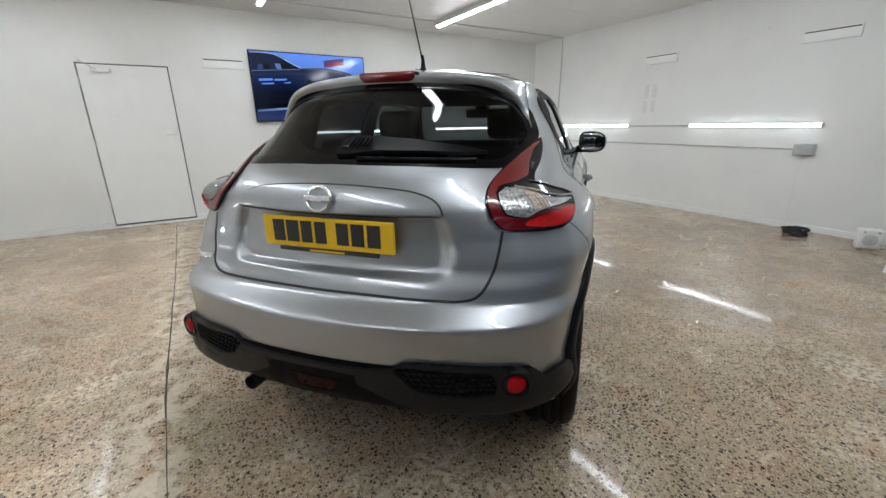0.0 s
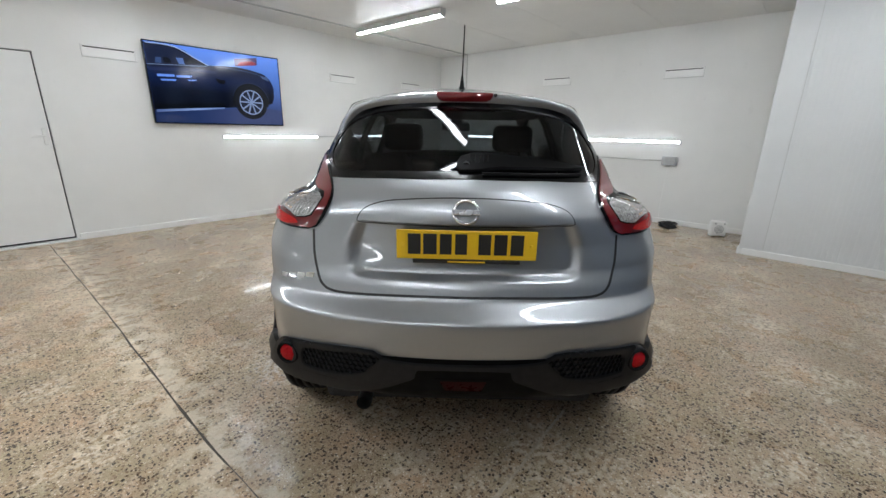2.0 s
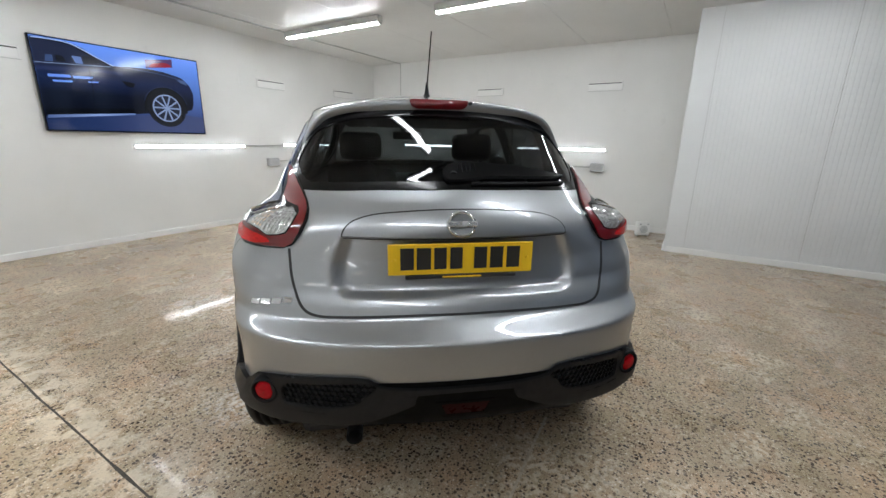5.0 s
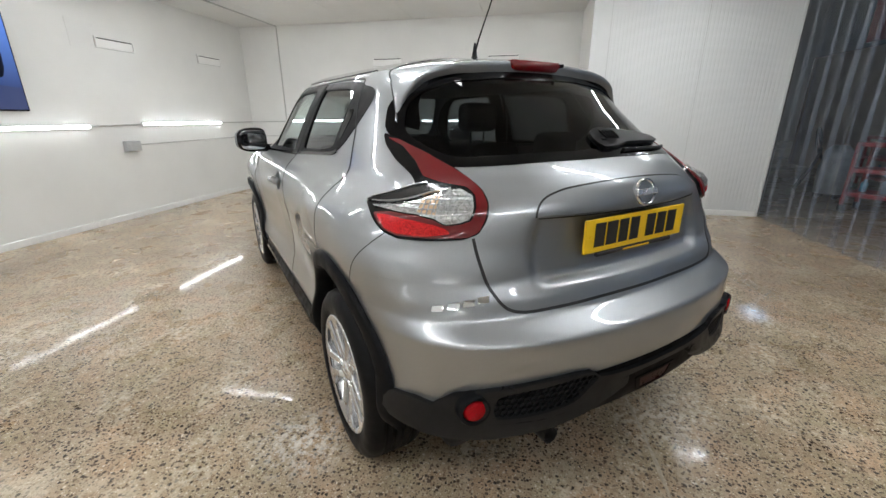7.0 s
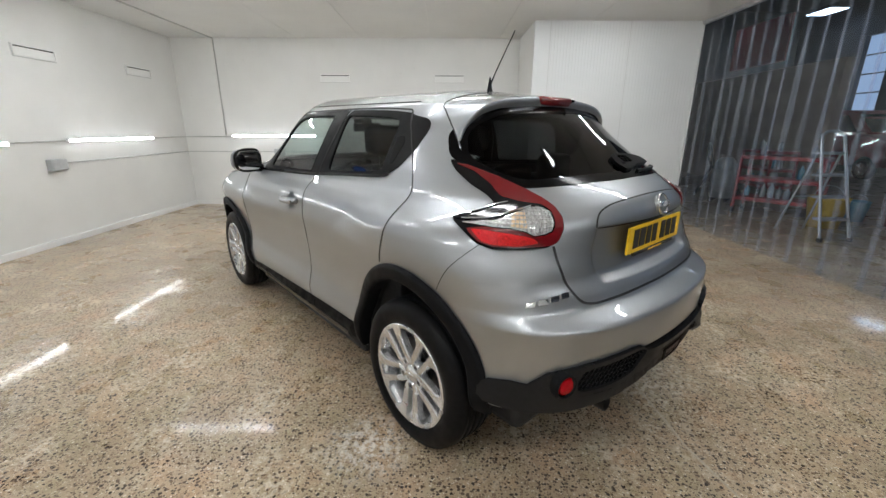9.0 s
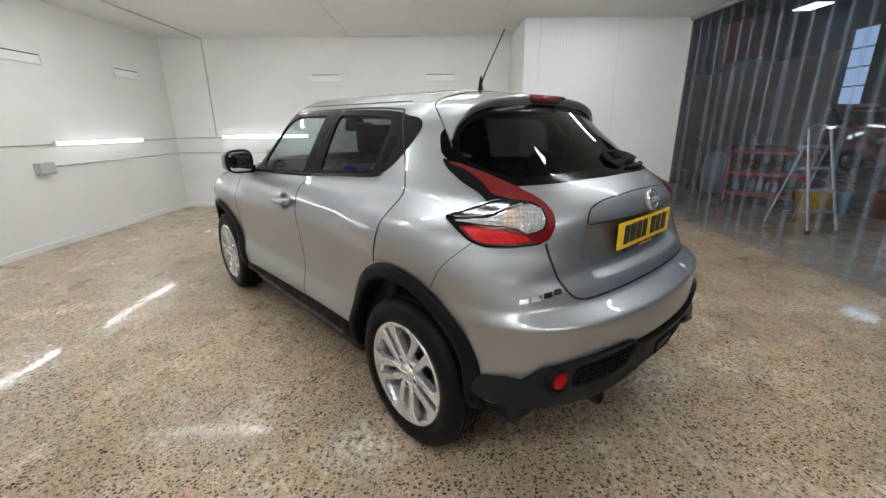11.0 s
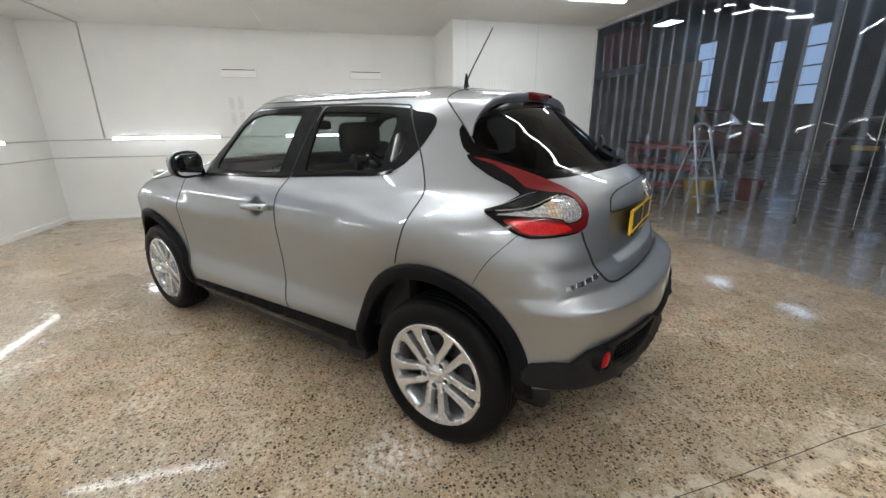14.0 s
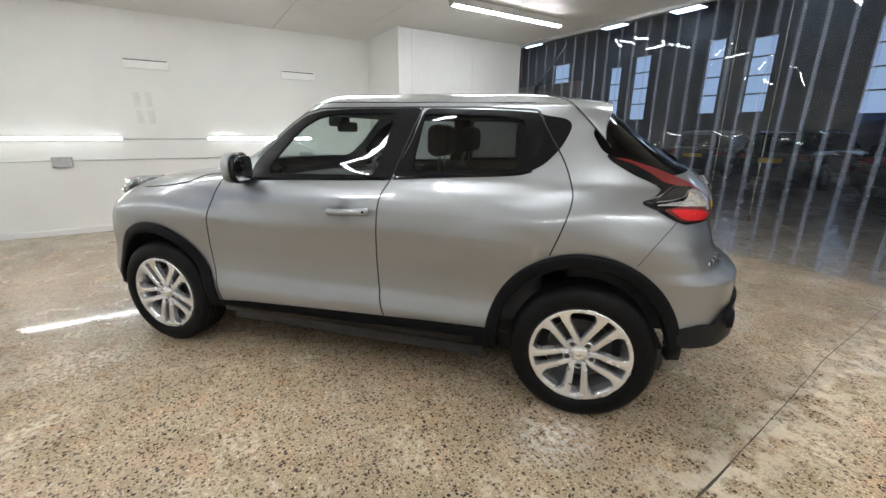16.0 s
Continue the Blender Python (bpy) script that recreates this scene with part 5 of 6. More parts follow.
def grown_angle(loop, by):
    """As grown(), for outlines in degrees and metres."""
    loop = np.asarray(loop, float) / [60, 1]
    return grown(loop, by) * [60, 1]


def build_tail(car, body):
    gate = body["tailgate"]
    # panel over the plate, with its overhanging lower edge
    garnish = smooth_line([(-.391, 1.02), (-.383, 1.043), (-.36, 1.066), (-.32, 1.083), (-.257, 1.096), (-.12, 1.107), (0, 1.11), (.12, 1.107), (.257, 1.096), (.32, 1.083), (.36, 1.066), (.383, 1.043), (.391, 1.02)], 4)
    patch("garnish", grown(garnish, -.004), on_rear, PAINT, gate, .006, .03, .02, bulge=.003, label="silver panel above the number plate")
    strip("garnish_gap", garnish, on_rear, SEAM, gate, .006, .0012)
    strip("garnish_shade", [(x, 1.017) for x in np.linspace(-.385, .385, 24)], on_rear, SEAM, gate, .003, .0012)
    # the plate
    tilt = math.degrees(math.atan2(.02, .104))
    plate = new("number_plate")
    plate.parent = gate
    plate.matrix_basis = pose(.003, -.598, .951, -tilt + 22 - 11) @ Matrix.Scale(.95, 4)
    plate["label"] = "yellow rear number plate with black marks"
    part("plate", box(-.26, .26, -.006, .004, -.0555, .0555, .003, 2), PLATE_YELLOW, plate)
    for x, w in ((-.194, .047), (-.136, .05), (-.078, .044), (-.021, .044), (.066, .046), (.125, .048), (.186, .048)):
        part("mark", box(x - w / 2, x + w / 2, -.0085, -.006, -.036, .042), PLATE_BLACK, plate)
    for x in (-.238, .238):
        part("screw", lathe([(-.0095, .001), (-.0085, .006), (-.005, .007)], 12, "y"), PLATE_YELLOW, plate).location.x = x
    part("holder_strip", box(-.2, .2, -.009, .004, -.071, -.0565, .002, 1), PLATE_BLACK, plate, "black plate holder strip")
    part("holder_mark", box(-.07, .07, -.0098, -.009, -.067, -.061), PLATE_YELLOW, plate)
    # emblem: plain ring and bar
    emblem = new("emblem")
    emblem.parent = gate
    emblem.matrix_basis = pose(-.004, -.603, 1.067, -15)
    emblem["label"] = "chrome ring emblem"
    ring = [(.043 * math.cos(a), -.012, .039 * math.sin(a)) for a in np.linspace(0, 2 * math.pi, 40, False)]
    part("ring", tube(ring, .0055, 10, closed=True), CHROME, emblem, smooth=True)
    part("bar", box(-.05, .05, -.022, -.006, -.0095, .0095, .003, 2), ALLOY, emblem)
    part("disc", lathe([(-.004, .001), (-.006, .036), (.004, .04)], 32, "y"), PAINT, emblem)
    # model badge: plain raised bars
    for k, (x, w) in enumerate(((-.688, .03), (-.65, .034), (-.611, .034), (-.573, .034))):
        z = .792 + .0062 * k
        pts = [(x - w / 2, z - .008), (x + w / 2 - .005, z - .006), (x + w / 2, z + .010), (x - w / 2 + .005, z + .008)]
        patch("badge_mark", pts, on_rear, CHROME, body["shell"], .005, .006, .02, label="chrome badge mark")
    # high brake light, wiper, washer jet
    outline = rounded([(-.128, .014), (.128, .014), (.118, -.014), (.098, -.024), (-.098, -.024), (-.118, -.014)], .012)
    bm = prism([tuple(q) for q in outline], .034)
    bm.transform(Matrix.Translation((0, -.014, 0)))
    bmesh.ops.bevel(bm, geom=[e for e in bm.edges if abs(e.verts[0].co.y - e.verts[1].co.y) < .001 and e.verts[0].co.y < 0], offset=.004, segments=2, affect="EDGES")
    stop = part("high_brake_light", bm, LAMP_RED, car, "red high-level brake light", smooth=True)
    stop.location = (0, -.068, 1.4835)
    jet = part("washer_jet", lathe([(-.012, .001), (-.01, .007), (.01, .008)], 12, "y"), GLOSS_BLACK, car)
    jet.location = (.135, -.078, 1.487)
    pivot = part("wiper", lathe([(-.02, .002), (-.018, .018), (-.005, .022), (.02, .024)], 24, "y"), BLACK_TRIM, car, "black rear wiper")
    pivot.location = (.0, -.42, 1.205)
    lid = [(-.028, 1.187), (-.038, 1.21), (-.02, 1.234), (.03, 1.246), (.12, 1.243), (.27, 1.228), (.40, 1.21), (.478, 1.193), (.40, 1.192), (.25, 1.198), (.12, 1.199), (.03, 1.188)]
    pieces = [patch("wiper_arm", rounded(lid, .012), on_rear, WIPER_BLACK, pivot, .014, .016, .018, bulge=.010, label="black moulded wiper arm")]
    for k in range(5):
        x = .015 + .016 * k
        pieces.append(strip("arm_rib", [(x, 1.206), (x + .002, 1.218), (x + .003, 1.23)], on_rear, GLOSS_BLACK, pivot, .003, .0248))
    blade = [on_rear(x, 1.186 - .02 * abs(x - .1)) + np.array([0, -.012, 0]) for x in np.linspace(.06, .45, 12)]
    pieces.append(part("wiper_blade", tube(blade, .007, 6), RUBBER, pivot))
    for ob in pieces:
        ob.location = (0, .42, -1.205)


def build_lower_tail(car, body):
    bumper = body["rear_bumper"]
    up = [(79, .475), (75.5, .512), (69.5, .526), (64, .522), (61.5, .545), (58.5, .570), (52, .584), (46.2, .592), (35.6, .602), (27.2, .605), (23.3, .601), (22, .59), (20.6, .578), (18, .572), (12.3, .567), (6, .566), (0, .567)]
    low = [(0, .55), (6, .549), (11.5, .545), (12.8, .503), (18, .468), (22.6, .442), (28, .424), (40, .42), (52, .423), (62, .427), (70, .43), (79, .434)]
    both = up + [(-a, z) for a, z in up[-2::-1]] + [(-a, z) for a, z in low[:0:-1]] + low
    mesh_l = [(46.6, .568), (35.8, .583), (27.1, .592), (23.1, .59), (21.3, .576), (23.3, .547), (26.6, .506), (34.3, .49), (42.6, .489), (46.8, .5)]
    hole_l = smooth_line(mesh_l, 3, True)
    hole_r = hole_l * [-1, 1]
    patch("lower_bumper", both, wrap, SATIN_BLACK, bumper, .016, .04, .03, holes=[hole_l, hole_r], bulge=.012, label="black grained lower bumper")
    for s in (1, -1):
        loop = hole_l * [s, 1]
        f = wrap
        patch("grille_back", grown_angle(loop, .004), f, SEAM, bumper, .001, .004, .03)
        # honeycomb: short bars round staggered cells
        segs = []
        for r in range(9):
            for c in range(22):
                th0 = s * (19 + (c + .5 * (r % 2)) * 1.75)
                z0 = .445 + r * .0195
                if in_polygon(np.array([th0]), np.array([z0]), loop)[0]:
                    segs.append((th0, z0))
        verts, faces = [], []
        for th0, z0 in segs:
            hexa = [(th0 + 1.0 * math.cos(a), z0 + .0125 * math.sin(a)) for a in np.linspace(math.pi / 6, 2 * math.pi + math.pi / 6, 6, False)]
            inn = [(th0 + .74 * math.cos(a), z0 + .0092 * math.sin(a)) for a in np.linspace(math.pi / 6, 2 * math.pi + math.pi / 6, 6, False)]
            i0 = len(verts)
            for ring, dy in ((hexa, -.010), (inn, -.0085), (inn, -.003)):
                for t, z in ring:
                    p = f(t, z)
                    out = np.array([p[0] * .6, p[1] - .1, 0])
                    verts.append(p - np.array([out[0], out[1], 0]) / np.linalg.norm(out) * (dy + .001))
            for k in range(6):
                j = (k + 1) % 6
                faces.append((i0 + k, i0 + j, i0 + 6 + j, i0 + 6 + k))
                faces.append((i0 + 6 + k, i0 + 6 + j, i0 + 12 + j, i0 + 12 + k))
        mesh_object("honeycomb_grille", verts, faces, BLACK_TRIM, bumper, "black honeycomb grille")
        # round reflector
        c = f(s * 53.5, .533)
        out = np.array([-s * .25, -.968, 0])
        lens = part("round_reflector", lathe([(.012, .0012), (.010, .023), (.003, .0325), (-.02, .033)], 32, "x"), REFLECTOR, bumper, "round red reflector", smooth=True)
        lens.location = c + out * .030
        lens.rotation_euler = (0, 0, math.atan2(out[1], out[0]))
        cup = part("reflector_cup", lathe([(-.004, .0335), (.012, .038), (.013, .042), (.002, .048), (-.02, .05)], 32, "x"), BLACK_TRIM, bumper, smooth=True)
        cup.location, cup.rotation_euler = c + out * .026, lens.rotation_euler
    # the lip under each grille, running up to the middle bar
    for s in (1, -1):
        lip = [(66, .484), (55, .488), (45, .478), (34, .474), (27, .484), (22, .515), (17, .542), (12, .55), (12, .515), (16, .492), (22, .456), (30, .434), (45, .428), (66, .432)]
        patch("bumper_lip", rounded(np.array(lip) * [s, 1], .012), wrap, SATIN_BLACK, bumper, .022, .02, .02, bulge=.022, label="satin black lip of the bumper")
    # middle: hollow with a dark red fog lamp, tow of the exhaust
    dark = [(-.29, .585), (.29, .585), (.36, .44), (.36, .38), (.2, .37), (0, .37), (-.2, .37), (-.36, .38), (-.36, .44)]
    patch("diffuser", dark, on_rear, DIFFUSER, bumper, .003, .01, .03, label="black recessed diffuser")
    surround = [(-.105, .506), (.105, .506), (.078, .444), (-.078, .444)]
    fog = [(-.083, .498), (.083, .498), (.064, .453), (-.064, .453)]
    patch("fog_lamp_surround", rounded(surround, .008), on_rear, DIFFUSER, bumper, .008, .008, .02, holes=[rounded(fog, .006)])
    patch("fog_lamp", grown(rounded(fog, .006), .003), on_rear, LAMP_RED_DARK, bumper, .005, .006, .02, label="dark red fog lamp")
    pipe = part("exhaust_tip", lathe([(-.1, .028), (.1, .028), (.1, .024), (-.09, .022)], 24, "y"), ALLOY_DARK, car, "steel exhaust tip", smooth=True)
    pipe.location = (-.37, -.56, .335)


def build_spoiler(car):
    """The roof's rear lip, wrapping down both sides of the window."""
    half = [(-.5915, -.052, 1.281), (-.576, -.030, 1.306), (-.548, -.026, 1.368), (-.507, -.042, 1.417), (-.457, -.052, 1.447), (-.37, -.060, 1.472), (-.25, -.066, 1.486), (-.12, -.07, 1.493), (0, -.071, 1.495)]
    edge = smooth_line(half + [(-x, y, z) for x, y, z in half[-2::-1]], 5)
    front_half = [(-side_x(y, z) - .0015, y, z) for y, z in ((-.048, 1.283), (-.025, 1.308), (.04, 1.379), (.08, 1.42), (.116, 1.456))]
    front_half += [(x, y, roof_height(x, y) + .002) for x, y in ((-.42, .15), (-.28, .172), (-.13, .182), (0, .184))]
    front = smooth_line(front_half + [(-x, y, z) for x, y, z in front_half[-2::-1]], 5)
    top, lip = [], []
    for a, b in zip(edge, front):
        side = (abs(a[0]) / .57) ** 2
        up = np.array([np.sign(a[0]) * .004 * side, 0, .006 * (1 - side)])
        top += [b + (a - b) * k + up * 4 * k * (1 - k) for k in (0, .15, .3, .45, .6, .75, .9, 1)]
        under = a + np.array([-a[0] * .03, .006, -.044 + .026 * side])
        root = on_rear(a[0] * .93, min(a[2] - .03, 1.44))
        lip += [a, a + np.array([-a[0] * .004, -.004, -.008]), a + (under - a) * .6 + np.array([0, -.004, 0]), under, under + (root - under) * .5, root + np.array([0, .004, 0])]
    def sheet(name, verts, rows, mat, label):
        faces = [(i * rows + k, (i + 1) * rows + k, (i + 1) * rows + k + 1, i * rows + k + 1) for i in range(len(edge) - 1) for k in range(rows - 1)]
        return mesh_object(name, verts, faces, mat, car, label, smooth=True)

    sheet("spoiler", top, 8, PAINT, "silver roof spoiler")
    sheet("spoiler_edge", [p for i in range(len(edge)) for p in lip[i * 6:i * 6 + 4]], 4, PAINT, "silver edge of the spoiler")
    sheet("spoiler_underside", [p for i in range(len(edge)) for p in lip[i * 6 + 3:i * 6 + 6]], 3, BLACK_SATIN, "black underside of the spoiler")
    part("spoiler_gap", tube([Vector(p) for p in front], .0032, 6), SEAM, car)


def build_cladding(car):
    """Black wheel arches and sills."""
    for f, s in ((on_left, 1), (mirrored(on_left), -1)):
        for cy, cz, ry, rz, iy, iz in ARCH:
            verts, faces = [], []
            angles = np.radians(np.linspace(-8, 180, 64) if cy < 1 else np.linspace(0, 188, 64))
            prof = [(1.0, .001), (.995, .008), (.93, .016), (.75, .021), (.5, .024), (.2, .026), (.05, .022), (0, .012), (-.03, -.05)]
            for a in angles:
                for q, lift in prof:
                    y = cy + math.cos(a) * (iy + (ry - iy) * q)
                    z = cz + math.sin(a) * (iz + (rz - iz) * q)
                    p = f(y, max(z, .2))
                    p[2] = z
                    p[0] = -s * (max(abs(p[0]), .77) + lift)
                    verts.append(p)
            for i in range(len(angles) - 1):
                for k in range(len(prof) - 1):
                    a, b = i * len(prof) + k, (i + 1) * len(prof) + k
                    faces.append((a, b, b + 1, a + 1) if s > 0 else (a, a + 1, b + 1, b))
            mesh_object("arch_cladding", verts, faces, BLACK_TRIM, car, "black plastic wheel arch", smooth=True)
            liner = bmesh.new()
            bmesh.ops.create_cone(liner, cap_ends=False, segments=40, radius1=1, radius2=1, depth=.34)
            for v in list(liner.verts):
                v.co = (-s * (.62 + v.co.z), cy + v.co.x * (iy + .012), cz + v.co.y * (iz + .012))
            bmesh.ops.delete(liner, geom=[v for v in liner.verts if v.co.z < .37], context="VERTS")
            part("wheel_arch_liner", liner, CABIN, car)
        sill = [(.44, .405), (.78, .396), (1.29, .376), (1.9, .353), (2.11, .333), (2.12, .288), (2.0, .274), (1.3, .276), (.6, .279), (.43, .281)]
        patch("sill_cladding", sill, f, BLACK_TRIM, car, .006, .03, .035, bulge=.03, label="black sill")
        patch("sill_step", [(.5, .362), (1.29, .345), (2.05, .322), (2.05, .30), (1.3, .312), (.5, .332)], f, GLOSS_BLACK, car, .034, .03, .02, bulge=.012, label="glossy black sill step")


def build_wheel():
    """One road wheel, its outer face to -x: tyre, five-twin-spoke alloy rim, nuts, brake disc."""
    wheel = new("wheel")
    wheel["label"] = "five twin-spoke silver alloy wheel with black tyre"
    w = .107
    prof = [(w - .02, .229), (w - .006, .237), (w, .260), (w + .002, .282), (w - .005, .307), (w - .02, .325), (w - .04, .332)]
    grooves = []
    for x in (.05, .018, -.018, -.05):
        grooves += [(x + .005, .334), (x + .0045, .327), (x - .0045, .327), (x - .005, .334)]
    prof += grooves + [(-a, r) for a, r in prof[::-1]]
    bm = lathe([(-a, r) for a, r in prof], 96)
    part("tyre", bm, RUBBER, wheel, "black tyre", smooth=True)
    rim_prof = [(-.098, .2), (-.104, .214), (-.1, .2185), (-.092, .219), (-.088, .207), (-.07, .2), (.03, .178), (.085, .19), (.095, .214), (.1, .218)]
    rim = part("rim", lathe(rim_prof, 80), ALLOY, wheel, "silver alloy rim", smooth=True)
    rim.scale = (1, 1.07, 1.07)
    for k in range(5):
        base = 1.5 * math.pi + 2 * math.pi * k / 5
        ahead, across = np.array([0, math.cos(base), math.sin(base)]), np.array([0, -math.sin(base), math.cos(base)])
        for s in (-1, 1):
            verts, faces = [], []
            steps = np.linspace(0, 1, 13)
            for q in steps:
                r = .036 + q * .1755
                x = -np.interp(q, [0, .25, .8, 1], [.080, .091, .0985, .1015])
                # the inner flank runs straight beside the slot, the outer one sweeps out into the rim
                near = np.interp(q, [0, .2, .5, 1], [.010, .0145, .0165, .021])
                far = np.interp(q, [0, .2, .5, .75, .88, .95, 1], [.030, .041, .046, .051, .060, .074, .088])
                r_far = r - .006 * q
                for off, dx, rr in ((near, .034, r), (near, .006, r), (near + .003, 0, r), ((near + far) / 2, -.0015, r), (far - .0035, 0, r_far), (far, .006, r_far), (far + .002, .034, r_far)):
                    reach = math.sqrt(max(rr * rr - (off * min(1, 1.25 * q)) ** 2, .0004))
                    verts.append(np.array([x + dx, 0, 0]) + ahead * reach + across * s * off)
            for i in range(len(steps) - 1):
                for j in range(6):
                    a, b = i * 7 + j, (i + 1) * 7 + j
                    faces.append((a, a + 1, b + 1, b))
            mesh_object("spoke", verts, faces, ALLOY, rim)
    hub = part("hub", lathe([(-.089, .001), (-.0905, .026), (-.086, .030), (-.083, .036), (-.074, .044), (.0, .05)], 40), ALLOY, rim, smooth=True)
    part("hub_ring", lathe([(-.0905, .016), (-.0925, .019), (-.0905, .022)], 28), CHROME, hub, smooth=True)
    part("hub_bar", box(-.093, -.089, -.024, .024, -.005, .005, .001, 1), CHROME, hub)
    for k in range(5):
        a = 1.5 * math.pi + 2 * math.pi * k / 5
        at = (0, .055 * math.cos(a), .055 * math.sin(a))
        part("nut_boss", lathe([(-.070, .011), (-.086, .0115), (-.0885, .0135), (-.0865, .0165), (-.05, .019)], 18), ALLOY, hub, smooth=True).location = at
        part("nut_pocket", lathe([(-.0855, .0116), (-.068, .0116), (-.068, .001)], 14), SEAM, hub).location = at
        part("wheel_nut", lathe([(-.088, .001), (-.087, .0055), (-.083, .0078), (-.068, .008)], 6), ALLOY_DARK, hub).location = at
    disc = part("brake_disc", lathe([(-.02, .06), (-.02, .148), (.005, .148), (.005, .06)], 48), ALLOY_DARK, wheel, "rust-tinged brake disc", smooth=False)
    part("hub_back", lathe([(-.03, .001), (-.03, .075), (.05, .08)], 24), CABIN, wheel)
    part("wheel_well_dark", lathe([(.06, .001), (.06, .19), (.08, .19)], 32), SEAM, wheel)
    return wheel


def build_mirrors(car, body):
    for s, door in ((-1, "front_door_left"), (1, "front_door_right")):
        m = new("door_mirror")
        m.parent = body[door]
        m["label"] = "silver-capped door mirror"
        m.matrix_basis = Matrix.LocRotScale((s * .865, 1.80, 1.145), Euler((0, 0, s * -.34)), None)
        bm = bmesh.new()
        bmesh.ops.create_uvsphere(bm, u_segments=28, v_segments=16, radius=1)
        for v in bm.verts:
            p = v.co.copy()
            q = lambda c, e: math.copysign(abs(c) ** e, c)
            v.co = (q(p.x, .62) * .104, (q(p.y, .75) * .058 if p.y > 0 else p.y * .004), q(p.z, .62) * .080)
            if p.x * s > 0:
                v.co.z *= 1 - .22 * abs(p.x)
        cap = part("mirror_cap", bm, PAINT, m, "silver mirror cap", smooth=True)
        bm = bmesh.new()
        bmesh.ops.create_uvsphere(bm, u_segments=28, v_segments=12, radius=1)
        for v in bm.verts:
            p = v.co.copy()
            q = lambda c, e: math.copysign(abs(c) ** e, c)
            v.co = (q(p.x, .55) * .104, -.016 + p.y * .024, q(p.z, .55) * .082)
            if p.x * s > 0:
                v.co.z *= 1 - .22 * abs(p.x)
        part("mirror_shell", bm, GLOSS_BLACK, m, "black mirror surround", smooth=True)
        bm = bmesh.new()
        bmesh.ops.create_uvsphere(bm, u_segments=28, v_segments=12, radius=1)
        for v in bm.verts:
            p = v.co.copy()
            q = lambda c, e: math.copysign(abs(c) ** e, c)
            v.co = (q(p.x, .5) * .088, p.y * .004, q(p.z, .5) * .064)
        glass = part("mirror_glass", bm, CHROME, m, "mirror glass", smooth=True)
        glass.location, glass.rotation_euler = (0, -.0385, 0), (0, 0, radians(-5 if s < 0 else 5))
        part("mirror_arm", box(-.13 if s > 0 else .06, -.06 if s > 0 else .13, -.02, .05, -.085, -.03, .015, 3), GLOSS_BLACK, m, smooth=True)


def build_handles(car, body):
    for f, s, door in ((on_left, 1, "front_door_left"), (mirrored(on_left), -1, "front_door_right")):
        cup = [(1.187 + .066 * math.cos(a), .938 + .058 * math.sin(a)) for a in np.linspace(0, 2 * math.pi, 10, False)]
        patch("handle_cup", grown(smooth_line(cup, 4, True), .006), f, PAINT, body[door], .0012, .003, .008, bulge=-.042, label="handle recess")
        pts = [f(y, z) + np.array([-s * l, 0, 0]) for y, z, l in ((1.295, .938, .006), (1.27, .938, .026), (1.18, .944, .036), (1.09, .950, .032), (1.062, .951, .02))]
        line = smooth_line(pts, 5)
        h = part("door_handle", tube(line, .019, 10, taper=list(np.interp(np.linspace(0, 1, len(line)), [0, .15, .8, 1], [.7, .95, 1.1, .9]))), PAINT, body[door], "silver door handle", smooth=True)
        c = f(1.078, .951)
        part("key_hole", lathe([(-.002, .001), (-.002, .006), (.004, .007)], 12), GLOSS_BLACK, h).location = c + np.array([-s * .05, 0, 0]) * (1 if s > 0 else -1) * s


def build_roof_bits(car):
    for s in (-1, 1):
        gutter = [(s * .93 * float(side_x(y, RIM)), y, roof_height(s * .93 * float(side_x(y, RIM)), y) + .001) for y in np.linspace(.3, 1.56, 30)]
        part("roof_gutter", tube(gutter, .0022, 6), SEAM, car, "black roof gutter strip")
    base = part("aerial", lathe([(0, .026), (.01, .021), (.028, .0125), (.06, .008), (.085, .0045), (.0855, .001)], 20, "z"), BLACK_TRIM, car, "black roof aerial", smooth=True)
    base.location = (0, .345, 1.535)
    part("aerial_rod", tube([(0, -.006, .05), (0, -.03, .095), (0, -.155, .286)], .0036, 8, taper=[1.4, 1, .7]), GLOSS_BLACK, base)
    for s in (-1, 1):
        f = on_left if s < 0 else mirrored(on_left)
        pod = smooth_line([(3.03, .925), (2.97, .995), (2.85, 1.033), (2.67, 1.053), (2.66, .98), (2.82, .955)], 3, True)
        for name, by, wide, mat, label in (("front_lamp", 0, .16, LAMP_CLEAR, "clear front position lamp"), ("front_lamp_bowl", -.012, .13, LAMP_BOWL, "grey lamp bowl")):
            bm = prism([tuple(q) for q in grown(pod, by)], wide)
            bmesh.ops.bevel(bm, geom=[e for e in bm.edges if abs(e.verts[0].co.y - e.verts[1].co.y) < .001], offset=.022, segments=3, affect="EDGES")
            bm.transform(Matrix.Translation((s * .60, 0, 0)) @ Matrix.Rotation(s * .3, 4, "Z") @ Matrix.Translation((0, -2.8, 0)) @ prism_to_side(wide))
            bm.transform(Matrix.Translation((0, 2.8, 0)))
            part(name, bm, mat, car, label, smooth=True)
        strip("bonnet_gap", smooth_line([(2.02, 1.098), (2.15, 1.085), (2.25, 1.045), (2.4, 1.02), (2.6, 1.0)], 6), f, SEAM, car, .007, .003)
    low = [(x, .2) for x in np.linspace(-.6, .6, 9)] + [(x, .42) for x in np.linspace(.62, -.62, 9)]
    patch("front_lower_grille", low, lambda x, z: np.array([x, front_y(x, z), z]), BLACK_TRIM, car, .004, .02, .06)


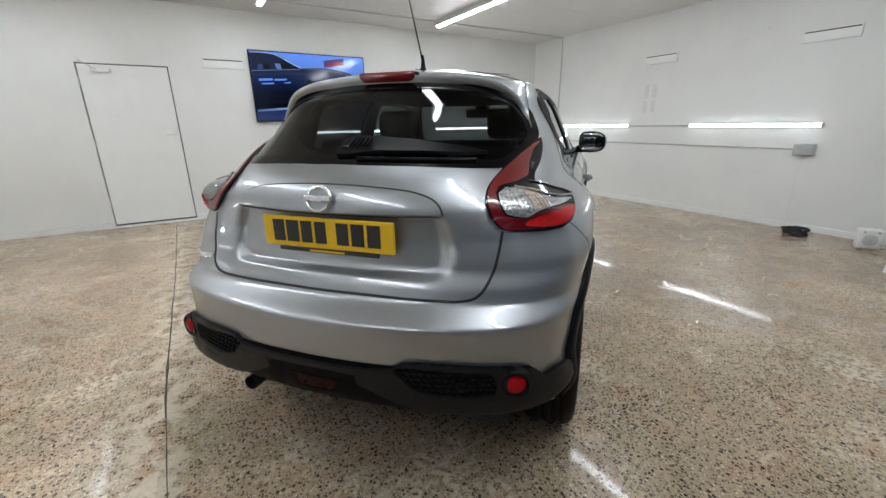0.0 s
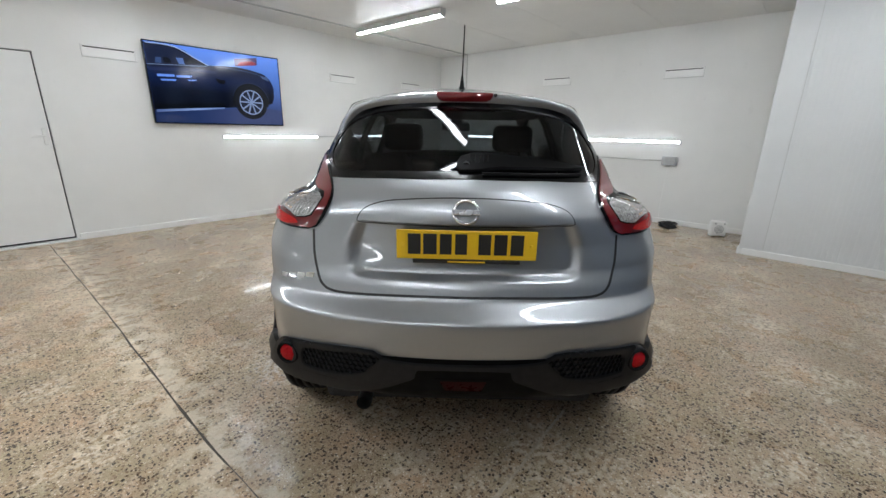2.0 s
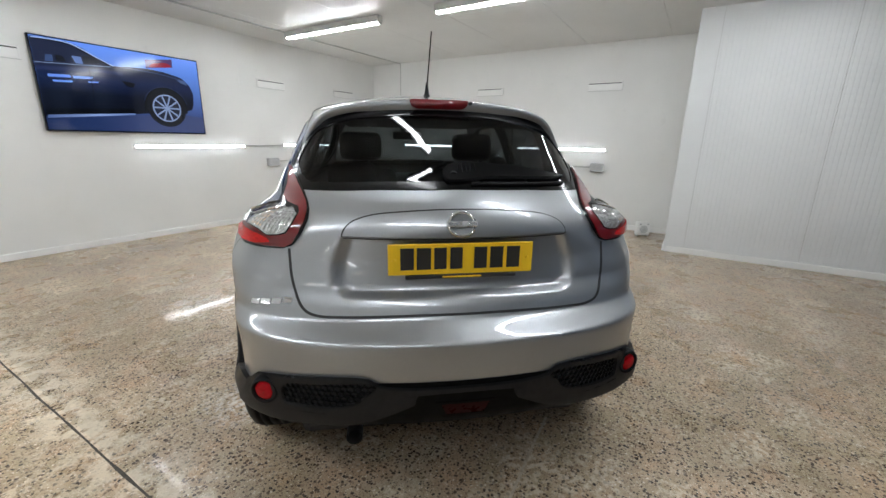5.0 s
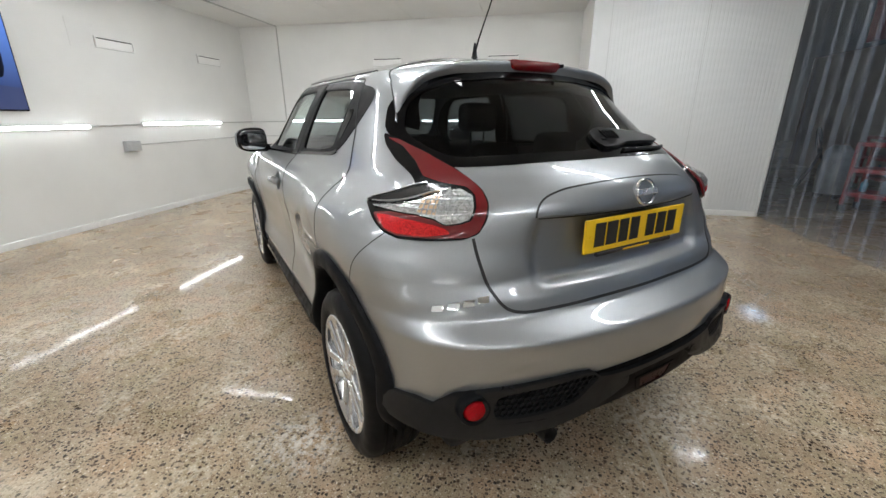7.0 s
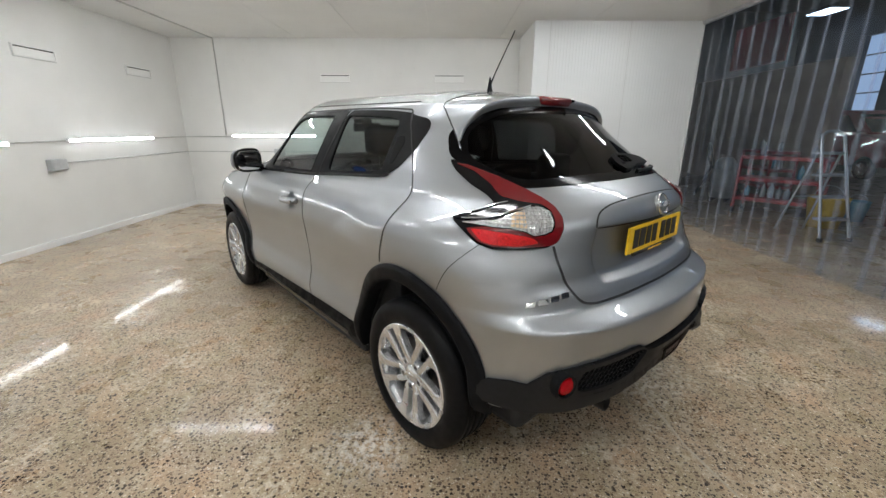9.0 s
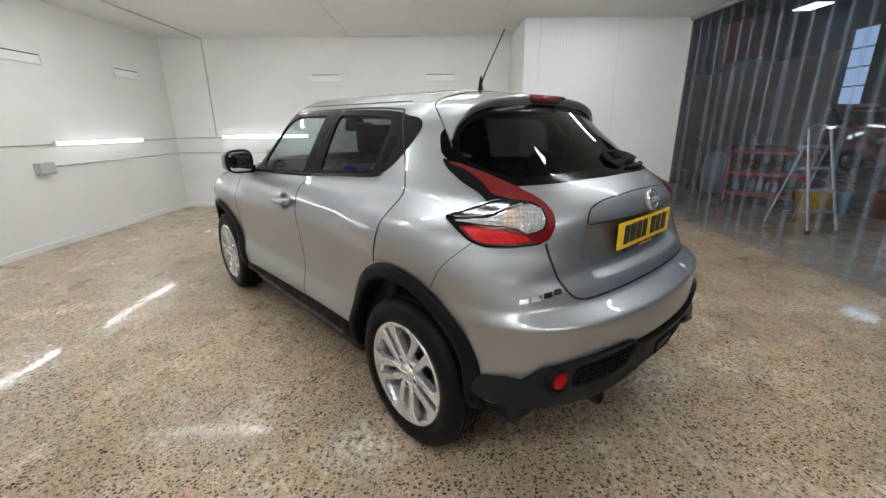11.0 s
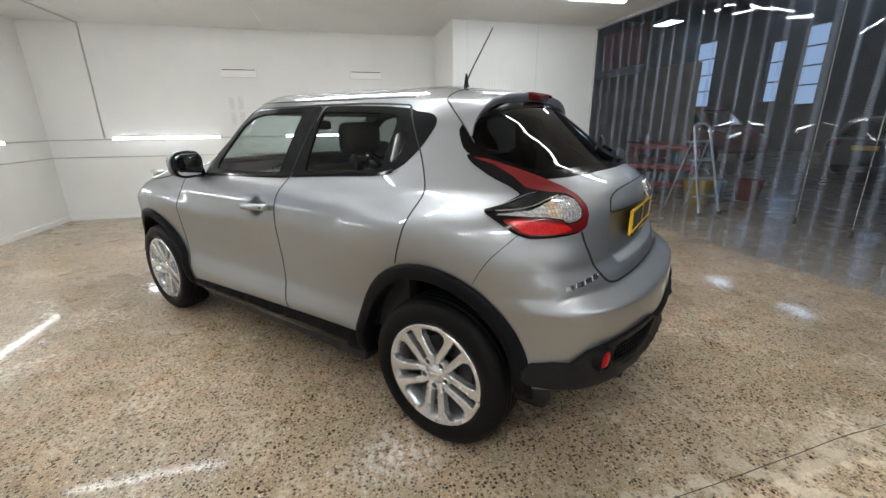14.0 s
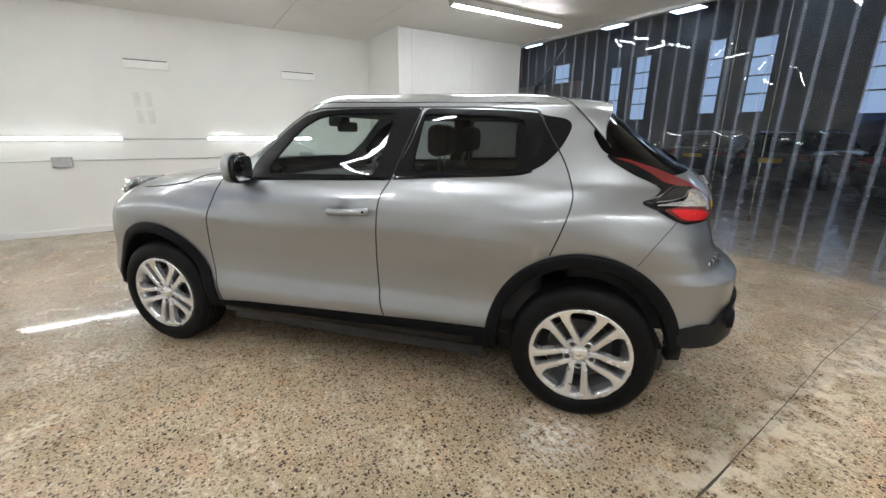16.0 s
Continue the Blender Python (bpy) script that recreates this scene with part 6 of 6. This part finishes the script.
def build_cabin(car):
    part("cabin_floor", box(-.62, .62, -.3, 2.1, .27, .42, .03), CABIN, car)
    part("underbody", box(-.6, .6, -.42, 3.1, .165, .31, .04), CABIN, car)
    for s in (-1, 1):
        part("floor_edge", box(min(s * .59, s * .77), max(s * .59, s * .77), .47, 2.06, .2, .30, .02), CABIN, car)
    part("dashboard", box(-.66, .66, 1.62, 2.2, .6, 1.03, .1, 4), CABIN, car, "black dashboard", smooth=True)
    part("door_lining", box(-.72, -.64, .2, 1.9, .4, 1.06, .03), CABIN, car)
    part("door_lining", box(.64, .72, .2, 1.9, .4, 1.06, .03), CABIN, car)
    part("boot_side", box(-.66, -.5, -.42, .1, .42, 1.08, .05), CABIN, car)
    part("boot_side", box(.5, .66, -.42, .1, .42, 1.08, .05), CABIN, car)
    part("parcel_shelf", box(-.56, .56, -.36, .12, .98, 1.01, .008), CABIN, car)
    part("roof_lining", box(-.47, .47, .1, 1.55, 1.425, 1.45, .01), CABIN, car)

    def seat(x, y, back_z, wide):
        ob = new("seat")
        ob.parent = car
        ob.matrix_basis = pose(x, y, 0)
        ob["label"] = "black cloth seat with headrest"
        part("cushion", box(-wide, wide, -.1, .42, .42, .62, .06, 4), SEAT_CLOTH, ob, smooth=True)
        bm = box(-wide * .96, wide * .96, -.07, .07, .5, back_z, .06, 4)
        bm.transform(Matrix.Translation((0, -.16, 0)) @ Matrix.Shear("XZ", 4, (0, -.22)) @ Matrix.Translation((0, .12, 0)))
        part("backrest", bm, SEAT_CLOTH, ob, smooth=True)
        return ob

    def headrest(ob, x, y, z, w=.13):
        part("headrest", box(x - w, x + w, y - .055, y + .055, z + .05, z + .22, .045, 4), SEAT_CLOTH, ob, smooth=True)
        for d in (-.05, .05):
            part("headrest_post", tube([(x + d, y, z - .08), (x + d, y, z + .08)], .006, 8), CHROME, ob)

    for x in (-.36, .36):
        s = seat(x, 1.12, 1.16, .25)
        headrest(s, 0, -.30, 1.155)
    bench = seat(0, .42, 1.05, .6)
    for x in (-.38, 0, .38):
        headrest(bench, x, -.26, 1.0 if x else .96, .12)
    wheel = [(.37 + .185 * math.cos(a), 1.50 + .07 * math.sin(a), .98 + .17 * math.sin(a)) for a in np.linspace(0, 2 * math.pi, 36, False)]
    sw = part("steering_wheel", tube(wheel, .016, 8, closed=True), CABIN, car, "black steering wheel", smooth=True)
    part("steering_hub", box(.28, .46, 1.48, 1.6, .93, 1.02, .03, 3), CABIN, sw, smooth=True)
    part("steering_spoke", box(.2, .54, 1.495, 1.52, .965, .99, .008), CABIN, sw)
    part("inside_mirror", box(-.12, .12, 1.6, 1.635, 1.335, 1.40, .015, 3), CABIN, car, "black inside mirror", smooth=True)
    part("mirror_mount", box(-.05, .05, 1.62, 1.74, 1.37, 1.44, .015), CABIN, car)


def build_car():
    car = thing("car", CAR_AT, "silver five-door compact crossover car parked on the concrete floor", "car")
    body = build_body(car)
    build_glazing(car, body)
    build_seams(car)
    build_tail_lamps(car)
    build_tail(car, body)
    build_lower_tail(car, body)
    build_spoiler(car)
    build_cladding(car)
    wheel = build_wheel()
    wheel.parent = car
    wheel.matrix_basis = pose(-.735, 0, .334, 0)
    for x, y, turn, spin in ((-.735, 2.53, 0, 6), (.735, 0, 180, 5), (.735, 2.53, 180, 25)):
        copy_thing(wheel, pose(x, y, .334, 0, 0, turn) @ pose(0, 0, 0, spin))
    build_mirrors(car, body)
    build_handles(car, body)
    build_roof_bits(car)
    build_cabin(car)


build_car()
